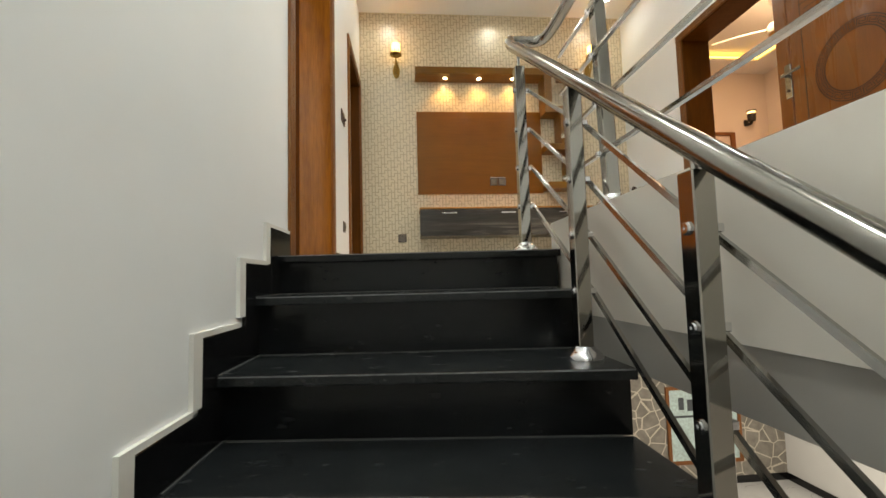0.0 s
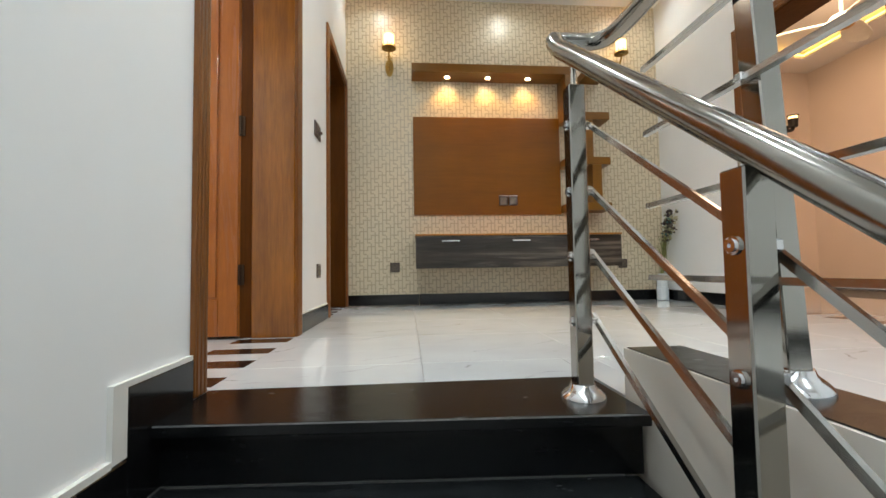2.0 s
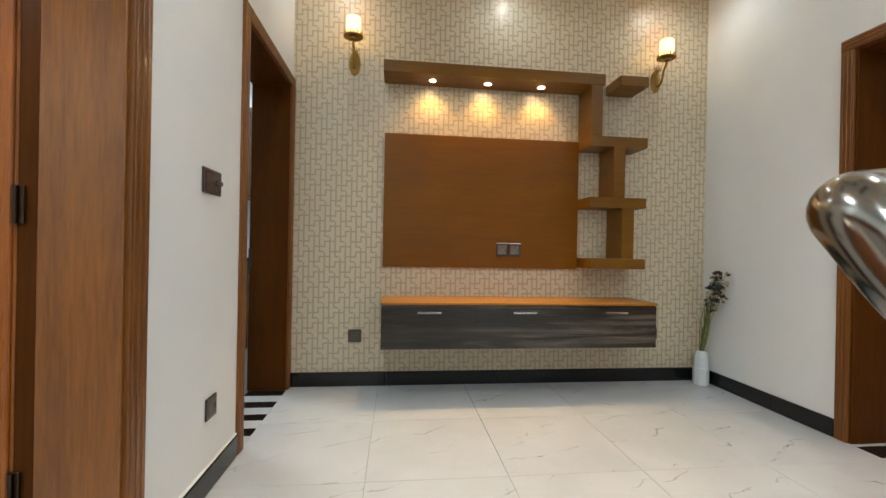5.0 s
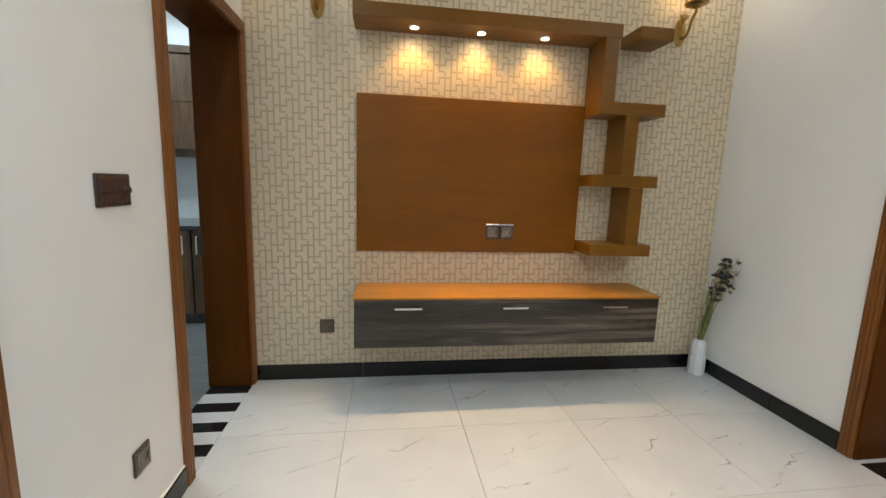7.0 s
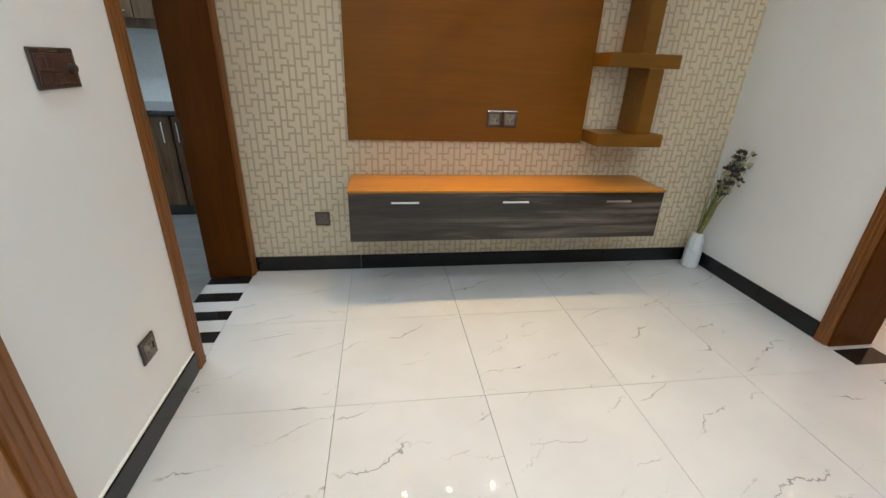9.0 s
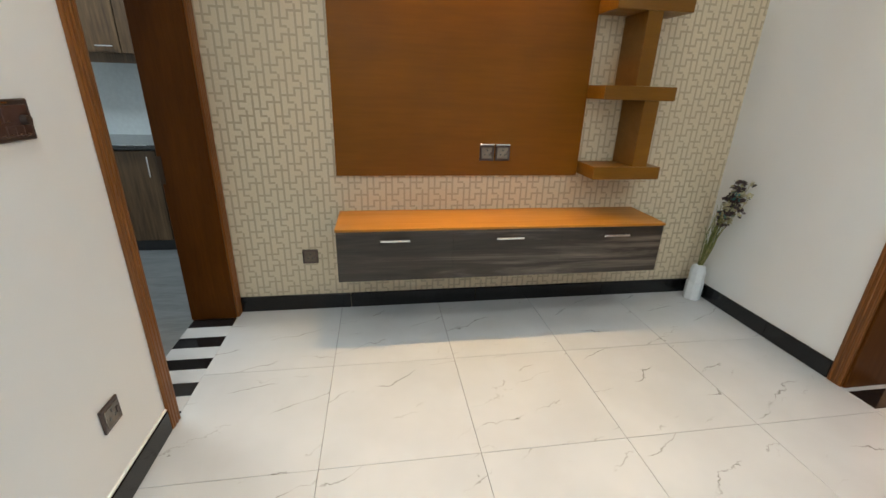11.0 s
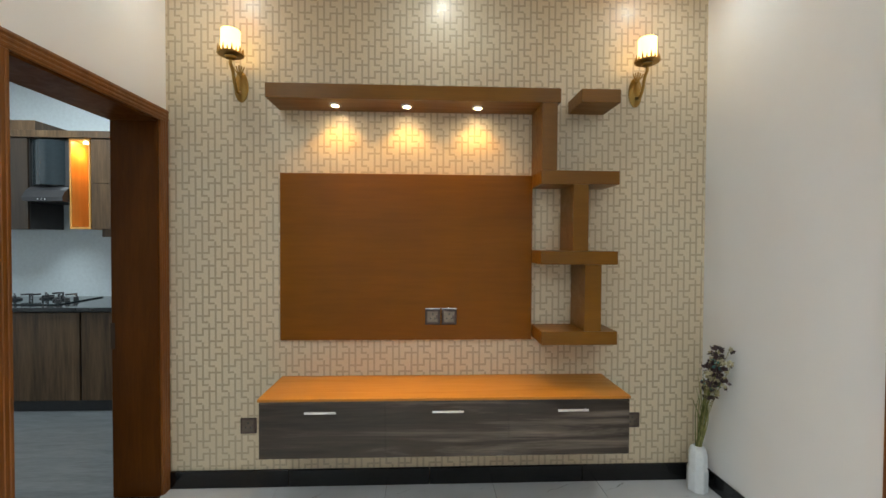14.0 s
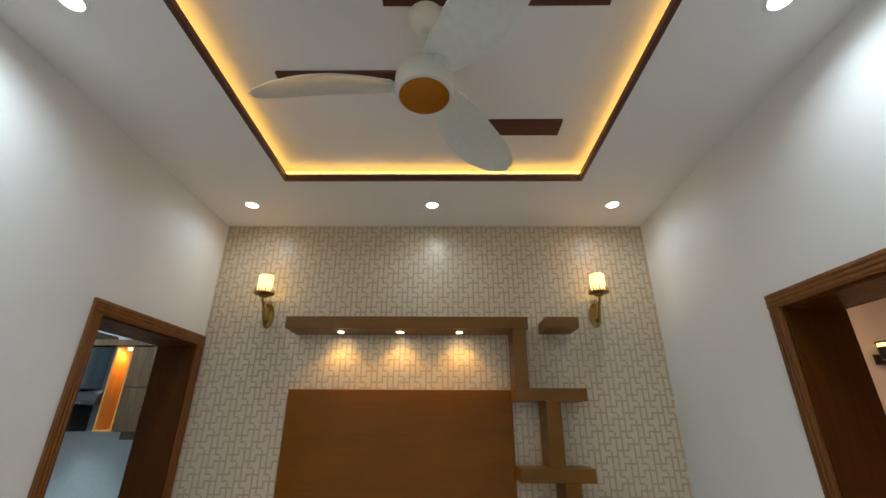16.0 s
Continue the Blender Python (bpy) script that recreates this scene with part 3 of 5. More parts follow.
# ---- railing ----
rail = thing("stair_railing", (0.985, -2.85, 0), "polished stainless steel stair railing with four sloping bars", "railing")
def rail_z(y):
    return 0.870 + 0.745 * (y + 2.85)
def rail_x(y):
    return 0.988 + 0.022 * (-2.85 - y)
knee = curve_pts([(0.988, -2.85, rail_z(-2.85)), (0.987, -2.77, rail_z(-2.77)), (0.991, -2.722, 0.978), (1.012, -2.697, 0.993), (1.06, -2.693, 0.996), (1.112, -2.697, 0.994), (1.148, -2.725, 0.993), (1.161, -2.79, 0.992), (1.163, -2.87, 0.991)], 6)
part("handrail", tube(bmesh.new(), [(rail_x(-5.6), -5.6, rail_z(-5.6)), (rail_x(-4.2), -4.2, rail_z(-4.2)), *knee, (1.163, -3.4, 0.990), (1.163, -6.15, 0.990)], 0.0245, 24), STEEL_SATIN, rail, "thick round steel handrail", smooth=True)
POSTS = [(-2.857, 0.782, 0.0), (-3.370, 0.446, rise(2)), (-3.858, 0.072, rise(4)), (-4.37, -0.300, rise(6)), (-4.88, -0.675, rise(8))]
def post(x, y, z0, z1, pin_to, knobs, side, lean=0.0):
    def upright(bm):
        for v in bm.verts:
            v.co.y += lean * (v.co.z - z0)
        return bm
    p = part("post", upright(boxes(((x - 0.021, y - 0.021, z0 + 0.01), (x + 0.021, y + 0.021, z1)), bevel=0.0025)), STEEL, rail)
    part("flange", lathe(bmesh.new(), (x, y, z0), [(0.054, 0), (0.054, 0.005), (0.050, 0.012), (0.041, 0.021), (0.033, 0.027), (0.030, 0.036)]), CHROME, p, "round chrome base cover", smooth=True)
    part("pin", upright(cyl(bmesh.new(), (x, y, z1 - 0.002), (x, y, pin_to), 0.0075)), STEEL_BRUSHED, p, smooth=True)
    for kz in knobs:
        bm = lathe(bmesh.new(), (0, 0, 0), [(0.0125, 0), (0.0125, 0.003), (0.009, 0.0035), (0.009, 0.0065), (0.0035, 0.0065), (0.0035, 0.004)], 18)
        bm.transform(pose(x - 0.021 * side, y, kz, 0, -90 * side, 0))
        part("bolt", upright(bm), CHROME, p, smooth=True)
        part("bar_clip", upright(boxes(((x + 0.021 * side, y - 0.008, kz - 0.008), (x + 0.042 * side, y + 0.008, kz + 0.008)), bevel=0.002)), CHROME, p)
OFFS = (0.10, 0.27, 0.433, 0.595)
for y, zt, zb in POSTS:
    post(rail_x(y), y, zb, zt, rail_z(y) - 0.02, [zt - o for o in OFFS], 1)
for o in OFFS:
    part("bar", tube(bmesh.new(), [(rail_x(y) + 0.041, y, z - o + 0.022 * (y + 2.857)) for y, z in [(-2.837, POSTS[0][1] + 0.013), *[(y, zt) for y, zt, _ in POSTS], (-5.5, POSTS[4][1] - 0.455)]], 0.0086, 4, math.pi / 4), STEEL_BAR, rail, "square steel bar")
GUARD = (0.294, 0.467, 0.645, 0.807)
for y in (-3.240, -4.25, -5.25, -6.05):
    post(1.174, y, 0.119, 0.85, 0.975, GUARD, -1, 0.055)
for z in GUARD:
    part("bar", tube(bmesh.new(), [(1.146, -2.905, z), (1.146, -4.5, z), (1.146, -6.15, z)], 0.0086, 4, math.pi / 4), STEEL_BAR, rail, "square steel bar")


# ---- doors ----
def door_frame(name, face, s, y0, y1, top, depth, label, lining=None, wide=0.0):
    """Casing on the lounge face at x = face and lining through the wall; s = 1 where the lounge lies at greater x."""
    f = thing(name, (face, (y0 + y1) / 2, 0), label, "door frame", kind="structure")
    w = 0.066
    lining = lining or JAMB_WOOD
    def casing(a, b, z0, z1, along):
        bm = bmesh.new()
        box(bm, (face, a, z0), (face + s * 0.014, b, z1), 0.002)
        for q in (0.12, 0.42, 0.72):
            if along == "z":
                box(bm, (face + s * 0.012, a + (b - a) * q, z0), (face + s * 0.0175, a + (b - a) * (q + 0.2), z1), 0.0025)
            else:
                box(bm, (face + s * 0.012, a, z0 + (z1 - z0) * q), (face + s * 0.0175, b, z0 + (z1 - z0) * (q + 0.2)), 0.0025)
        part("casing", bm, CASING_WOOD, f)
    casing(y0, y0 + w, 0.001, top - w, "z")
    casing(y1 - w, y1 + wide, 0.001, top - w, "z")
    casing(y0, y1 + wide, top - w, top, "y")
    t = 0.045
    part("jamb", boxes(((face + s * 0.002, y0 + w - t + 0.02, 0.001), (face - s * depth, y0 + w + 0.012, top - w)), bevel=0.003), lining, f, "polished wooden door lining")
    part("jamb", boxes(((face + s * 0.002, y1 - w - 0.012, 0.001), (face - s * depth, y1 - w + t - 0.02, top - w)), bevel=0.003), lining, f, "polished wooden door lining")
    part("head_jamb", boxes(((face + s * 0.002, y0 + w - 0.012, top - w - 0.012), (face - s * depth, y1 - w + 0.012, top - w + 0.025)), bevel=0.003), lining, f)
    return f

frame_side = door_frame("door_frame_1", 0.0, 1, -2.742, -1.676, 2.088, 0.205, "brown stained wooden frame of the side room door", wide=0.018)
# dark strip painted as the shade in the gap between leaf and lining
part("gap_shade", boxes(((-0.2055, -1.733, 0.001), (-0.2668, -1.70, 2.02)), bevel=0.001), JAMB_SHADED, frame_side)
# kitchen and bedroom linings take the jamb colour with shade painted in
frame_kitchen = door_frame("door_frame_2", 0.0, 1, -0.942, -0.003, 2.088, 0.242, "brown stained wooden frame of the kitchen doorway", JAMB_SHADED)
part("strike_plate", boxes(((-0.246, -0.0835, 0.80), (-0.222, -0.0805, 0.94)), bevel=0.0008), IRON, frame_kitchen, "dark steel lock strike plate")
frame_bed = door_frame("door_frame_3", W, -1, -3.015, -0.976, 2.088, 0.255, "brown stained wooden frame of the bedroom doorway", JAMB_SHADED)

def key_ring(bm, cx, cz, r0, r1, place, units=22):
    for r in (r0, r1):
        carve(bm, [(cx + r * math.cos(a), cz + r * math.sin(a)) for a in [2 * math.pi * k / 64 for k in range(65)]], 0.0055, place)
    d = r1 - r0
    unit = [(0.0, 0.22), (0.0, 0.80), (0.78, 0.80), (0.78, 0.44), (0.42, 0.44)]
    unit2 = [(0.22, 0.58), (0.22, 0.22), (1.0, 0.22)]
    for k in range(units):
        for u in (unit, unit2):
            pts = []
            for a, q in u:
                ang, r = 2 * math.pi * (k + a) / units, r0 + d * q
                pts.append((cx + r * math.cos(ang), cz + r * math.sin(ang)))
            carve(bm, pts, 0.0045, place)

def key_band(bm, u0, u1, v0, v1, place, units):
    carve(bm, [(u0, v0), (u1, v0), (u1, v1), (u0, v1), (u0, v0)], 0.0055, place)
    step = (u1 - u0 - 0.03) / units
    h = v1 - v0
    for k in range(units):
        a = u0 + 0.015 + k * step
        carve(bm, [(a, v0 + 0.18 * h), (a, v0 + 0.82 * h), (a + 0.8 * step, v0 + 0.82 * h), (a + 0.8 * step, v0 + 0.4 * h), (a + 0.35 * step, v0 + 0.4 * h), (a + 0.35 * step, v0 + 0.6 * h)], 0.0055, place)
        carve(bm, [(a, v0 + 0.18 * h), (a + step, v0 + 0.18 * h)], 0.0055, place)

def carved_leaf(name, width, height, label, hinge_pose, timber=DOOR_WOOD):
    """A leaf in its own frame: hinge edge at u = 0, u runs to the free edge, carved face towards -y."""
    d = thing(name, hinge_pose.translation, label, "door")
    th = 0.04
    def put(n, bm, mat, lab="", parent=None):
        bm.transform(hinge_pose)
        return part(n, bm, mat, parent or d, lab)
    put("leaf", boxes(((0, 0, 0.008), (width, th, height)), bevel=0.004), timber)
    s = 0.098
    for u0, u1, z0, z1 in [(0.006, s, 0.012, height - 0.004), (width - s, width - 0.006, 0.012, height - 0.004), (s, width - s, 0.012, 0.188), (s, width - s, height - 0.14, height - 0.004)]:
        put("stile" if z1 - z0 > 1 else "rail", boxes(((u0, -0.008, z0), (u1, 0.001, z1)), bevel=0.003), timber)
    put("panel", boxes(((s + 0.010, -0.006, 0.200), (width - s - 0.010, 0.001, height - 0.152)), bevel=0.005), timber)
    place = lambda u, v, w: Vector((u, -0.0058 - w, v))
    a, b = 0.196, width - 0.196
    bm = bmesh.new()
    key_band(bm, a, b, 0.292, 0.447, place, 4)
    carve(bm, [(a, 0.447), (a, height - 0.265)], 0.0055, place), carve(bm, [(b, 0.447), (b, height - 0.265)], 0.0055, place)
    key_band(bm, a, b, height - 0.40, height - 0.265, place, 4)
    for v in (0.536, 0.718, 1.456):
        carve(bm, [(a, v), (b, v)], 0.006, place)
    for base, count in ((0.562, 5), (1.475, 4)):
        for k in range(count):
            carve(bm, [(a + 0.028, base + 0.0305 * k), (b - 0.028, base + 0.0305 * k)], 0.0045, place)
    key_ring(bm, width / 2, 1.088, 0.173, 0.228, place)
    put("carving", bm, GROOVE, "dark carved key pattern, circle and lines")
    for z in (0.31, 1.055, 1.80):
        bm = boxes(((-0.022, -0.006, z - 0.05), (0.012, 0.001, z + 0.05)), bevel=0.001)
        cyl(bm, (-0.004, -0.010, z - 0.05), (-0.004, -0.010, z + 0.05), 0.006, seg=12)
        put("hinge", bm, IRON, "dark steel butt hinge")
    u = width - 0.085
    h = put("handle_plate", boxes(((u - 0.024, -0.016, 1.035), (u + 0.024, -0.007, 1.265)), bevel=0.003), STEEL_SATIN, "chrome handle plate")
    bm = cyl(bmesh.new(), (u, -0.016, 1.185), (u, -0.055, 1.185), 0.009, seg=14)
    box(bm, (u - 0.130, -0.062, 1.175), (u + 0.012, -0.047, 1.196), 0.004)
    put("lever", bm, STEEL_SATIN, "chrome lever", h)
    bm = cyl(bmesh.new(), (u, -0.016, 1.085), (u, -0.02, 1.085), 0.009, seg=12)
    put("keyhole", bm, IRON, "", h)
    return d

# hinge edge at the far lining, leaf swung into the side room
carved_leaf("carved_door", 0.983, 2.01, "orange-brown carved wooden door standing open into the side room", pose(-0.268, -1.735, 0, 0, 0, 0) @ Matrix.Scale(-1, 4, (1, 0, 0)))
carved_leaf("carved_door", 0.983, 2.01, "brown carved wooden door leaf, closed, darkened by painted shade, with chrome lever", pose(W + 0.03, -2.93, 0, 0, 0, -90) @ Matrix.Scale(-1, 4, (1, 0, 0)), LEAF_SHADED)

# ---- wall plates ----
def plate(name, centre, axis, w, h, label, kind="socket", metal_=False):
    """A dark plate on a wall; axis is the wall's outward normal."""
    c = Vector(centre)
    n = Vector(axis)
    u = Vector((0, 0, 1)).cross(n)
    def blk(bm, u0, u1, v0, v1, d0, d1, bev=0.0):
        p, q = c + u * u0 + Vector((0, 0, v0)) + n * d0, c + u * u1 + Vector((0, 0, v1)) + n * d1
        return box(bm, p, q, bev)
    t = thing(name, centre, label, "wall socket" if kind == "socket" else "light switch")
    part("plate", blk(bmesh.new(), -w / 2, w / 2, -h / 2, h / 2, 0.0, 0.009, 0.0025), SOCKET, t)
    if metal_:
        part("rim", blk(bmesh.new(), -w / 2, w / 2, h / 2 + 0.0005, h / 2 + 0.008, 0.0, 0.012, 0.001), CHROME, t, "bright steel rim")
    if kind == "socket":
        part("insert", blk(bmesh.new(), -w * 0.36, w * 0.36, -h * 0.36, h * 0.36, 0.008, 0.0105, 0.001), SOCKET_PALE if metal_ else SOCKET_IN, t)
        for a, b in ((0, 0.016), (-0.013, -0.008), (0.013, -0.008)):
            part("pin_hole", blk(bmesh.new(), a - 0.0035, a + 0.0035, b - 0.005, b + 0.005, 0.010, 0.0112), BLACKHOLE, t)
        part("switch_key", blk(bmesh.new(), w * 0.22, w * 0.33, -0.01, 0.012, 0.010, 0.0135, 0.001), SOCKET, t)
    else:
        part("label_strip", blk(bmesh.new(), -w * 0.30, w * 0.10, h * 0.40, h * 0.44, 0.008, 0.0098), STEEL_BRUSHED, t, "thin bright strip")
        part("insert", blk(bmesh.new(), -w * 0.43, w * 0.43, -h * 0.40, h * 0.36, 0.008, 0.0102, 0.001), SWITCH_KEY, t)
        for row, (v0, v1) in enumerate(((-h * 0.37, -h * 0.12), (-h * 0.04, h * 0.30))):
            for k in range(5 if row == 0 else 3):
                a = -w * 0.40 + k * w * 0.162
                part("switch_key", blk(bmesh.new(), a, a + w * 0.145, v0, v1, 0.0098, 0.0125, 0.001), SWITCH_KEY, t)
                part("key_mark", blk(bmesh.new(), a + w * 0.05, a + w * 0.095, v0 + 0.003, v0 + 0.0045, 0.0122, 0.0128), STEEL_BRUSHED, t)
        part("dimmer_knob", cyl(bmesh.new(), c + n * 0.008 + u * w * 0.3, c + n * 0.024 + u * w * 0.3, 0.012, 0.010, 16), SOCKET, t)
    return t
plate("switch_plate", (0, -1.238, 1.200), (1, 0, 0), 0.155, 0.095, "dark bronze switch plate with a dimmer on the white wall", "switch")
plate("wall_socket", (0, -1.212, 0.324), (1, 0, 0), 0.088, 0.086, "dark bronze wall socket low on the white wall")
plate("wall_socket", (0.44, 0, 0.347), (0, -1, 0), 0.088, 0.086, "dark bronze wall socket low on the wallpaper")
plate("wall_socket", (2.622, 0, 0.353), (0, -1, 0), 0.088, 0.086, "dark bronze wall socket beside the hanging console")
plate("panel_socket", (1.464, -0.021, 0.958), (0, -1, 0), 0.084, 0.086, "bronze socket with a bright steel rim in the brown television board", "socket", True)
plate("panel_socket", (1.556, -0.021, 0.958), (0, -1, 0), 0.084, 0.086, "bronze socket with a bright steel rim in the brown television board", "socket", True)

# ---- television wall ----
board = thing("television_backboard", (1.32, 0, 0.828), "flat brown wood-veneer television backing board on the wall", "backboard")
part("board", boxes(((0.6215, -0.021, 0.8295), (2.0225, -0.001, 1.7535)), bevel=0.001), VENEER, board)
# added strips in a lighter wood paint the light caught on the board's edge
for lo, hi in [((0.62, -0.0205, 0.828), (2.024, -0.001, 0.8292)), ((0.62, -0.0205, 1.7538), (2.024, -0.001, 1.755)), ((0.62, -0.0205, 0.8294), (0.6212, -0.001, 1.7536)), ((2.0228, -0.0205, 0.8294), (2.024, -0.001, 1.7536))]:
    part("lit_edge_strip", boxes((lo, hi)), TOP_WOOD, board, "thin added edge strip, lighter to paint the lit edge")
shelf = thing("wall_shelf", (2.2, 0, 0.84), "stepped brown laminate wall shelf with a lit canopy", "shelf")
D = -0.214
SB = 0.0015
part("canopy", boxes(((0.612, D, 2.102), (2.12, 0, 2.176)), bevel=SB), SHELF_WOOD, shelf)
part("upright", boxes(((2.022, D + 0.001, 1.754), (2.103, 0, 2.101)), bevel=SB), SHELF_WOOD, shelf)
part("ledge", boxes(((2.022, D, 1.683), (2.434, 0, 1.753)), bevel=SB), SHELF_WOOD, shelf)
part("upright", boxes(((2.190, D + 0.001, 1.335), (2.272, 0, 1.682)), bevel=SB), SHELF_WOOD, shelf)
part("ledge", boxes(((2.022, D, 1.264), (2.431, 0, 1.334)), bevel=SB), SHELF_WOOD, shelf)
part("upright", boxes(((2.256, D + 0.001, 0.913), (2.344, 0, 1.263)), bevel=SB), SHELF_WOOD, shelf)
part("ledge", boxes(((2.030, D, 0.842), (2.431, 0, 0.912)), bevel=SB), SHELF_WOOD, shelf)
solid("wall_shelf", boxes(((2.229, D, 2.108), (2.435, 0, 2.177)), bevel=SB), SHELF_WOOD, "small brown laminate box shelf high on the wallpaper", "shelf", kind="")
for lx in CANOPY_SPOTS:
    s = thing("canopy_spotlight", (lx, -0.11, 2.102), "small round chrome spotlight recessed in the canopy", "spotlight", "spotlights under the canopy")
    bm = bmesh.new()
    lathe(bm, (lx, -0.11, 2.096), [(0.021, 0.003), (0.021, 0.0), (0.032, 0.0), (0.034, 0.006), (0.021, 0.0065)], 24, caps=False)
    part("ring", bm, CHROME, s, smooth=True)
    part("bulb", cyl(bmesh.new(), (lx, -0.11, 2.0995), (lx, -0.11, 2.1015), 0.020, seg=20), SPOT_GLOW, s, "glowing warm lens")

console = thing("tv_console", (1.53, 0, 0.331), "wall-hung dark grey wood console with an orange-brown top", "console")
part("body", boxes(((0.631, -0.322, 0.334), (2.433, -0.0005, 0.609)), bevel=0.001), CONSOLE, console)
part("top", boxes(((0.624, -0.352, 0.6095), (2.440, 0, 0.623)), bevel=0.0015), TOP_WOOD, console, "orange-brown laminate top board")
for k in range(3):
    x0 = 0.628 + 0.6035 * k
    d = part("flap_door", boxes(((x0, -0.341, 0.331), (x0 + 0.6029, -0.323, 0.606)), bevel=0.0004), CONSOLE, console)
    xc = (0.925, 1.535, 2.146)[k]
    bm = boxes(((xc - 0.076, -0.372, 0.556), (xc + 0.076, -0.362, 0.568)), ((xc - 0.066, -0.363, 0.556), (xc - 0.056, -0.341, 0.568)), ((xc + 0.056, -0.363, 0.556), (xc + 0.066, -0.341, 0.568)), bevel=0.0015)
    part("handle", bm, CHROME, d, "chrome bar handle")

def wall_lamp(lx, lz):
    s = thing("wall_sconce", (lx, 0, lz), "antique brass wall lamp with a glowing frosted glass shade", "wall lamp", "pair of wall lamps")
    bm = lathe(bmesh.new(), (0, 0, 0), [(0.040, 0), (0.040, 0.006), (0.034, 0.011), (0.028, 0.012), (0.022, 0.019), (0.006, 0.023)], 28, "y")
    bm.transform(Matrix.Translation((lx, 0, lz)) @ Matrix.Diagonal((0.95, 1, 2.1, 1)))
    part("backplate", bm, BRASS, s, "oval brass backplate", smooth=True)
    arm = curve_pts([(lx, -0.015, lz - 0.035), (lx, -0.055, lz - 0.045), (lx, -0.085, lz - 0.01), (lx, -0.105, lz + 0.045), (lx, -0.13, lz + 0.075), (lx, -0.13, lz + 0.095)], 6)
    part("arm", tube(bmesh.new(), arm, 0.0085, 12), BRASS, s, smooth=True)
    bm = bmesh.new()
    for a in range(5):
        t = a * 0.5 - 1.0
        tube(bm, curve_pts([(lx, -0.02, lz + 0.05), (lx + 0.018 * t, -0.03, lz + 0.075), (lx + 0.03 * t, -0.035, lz + 0.085 + 0.01 * (2 - abs(t)))], 4), 0.0035, 6)
    part("leaf_spray", bm, BRASS, s, smooth=True)
    z0 = lz + 0.095
    part("cup", lathe(bmesh.new(), (lx, -0.13, z0), [(0.008, 0), (0.026, 0.006), (0.03, 0.016), (0.018, 0.024)], 24), BRASS, s, smooth=True)
    bm = lathe(bmesh.new(), (lx, -0.13, z0 + 0.022), [(0.028, 0), (0.060, 0.001), (0.0625, 0.006), (0.060, 0.011), (0.028, 0.009)], 28)
    for k in range(18):
        a = 2 * math.pi * k / 18
        hgt = 0.042 if k % 2 else 0.028
        px, py = lx + 0.060 * math.cos(a), -0.13 + 0.060 * math.sin(a)
        cyl(bm, (px, py, z0 + 0.025), (px, py, z0 + 0.022 + hgt), 0.0068, 0.0015, 6)
    part("gallery", bm, BRASS, s, "pierced brass gallery ring", smooth=True)
    part("shade", lathe(bmesh.new(), (lx, -0.13, z0 + 0.031), [(0.044, 0), (0.047, 0.004), (0.047, 0.116), (0.044, 0.12), (0.043, 0.118), (0.043, 0.006)], 28), SHADE_GLOW, s, "glowing frosted glass cylinder", smooth=True).visible_shadow = False
for lx, lz in SCONCES:
    wall_lamp(lx, lz)

# ---- ceiling fittings ----
for lx, ly, watts in DOWNLIGHTS:
    s = thing("downlight", (lx, ly, H), "round white recessed ceiling light, switched on", "ceiling light", "ceiling downlights")
    part("ring", lathe(bmesh.new(), (lx, ly, H - 0.005), [(0.037, 0.002), (0.039, 0), (0.052, 0.0015), (0.054, 0.006), (0.037, 0.0065)], 32, caps=False), WHITE_PLASTIC, s, smooth=True)
    part("lens", cyl(bmesh.new(), (lx, ly, H - 0.003), (lx, ly, H - 0.0012), 0.037, seg=28), DOWN_GLOW, s, "glowing white lens")

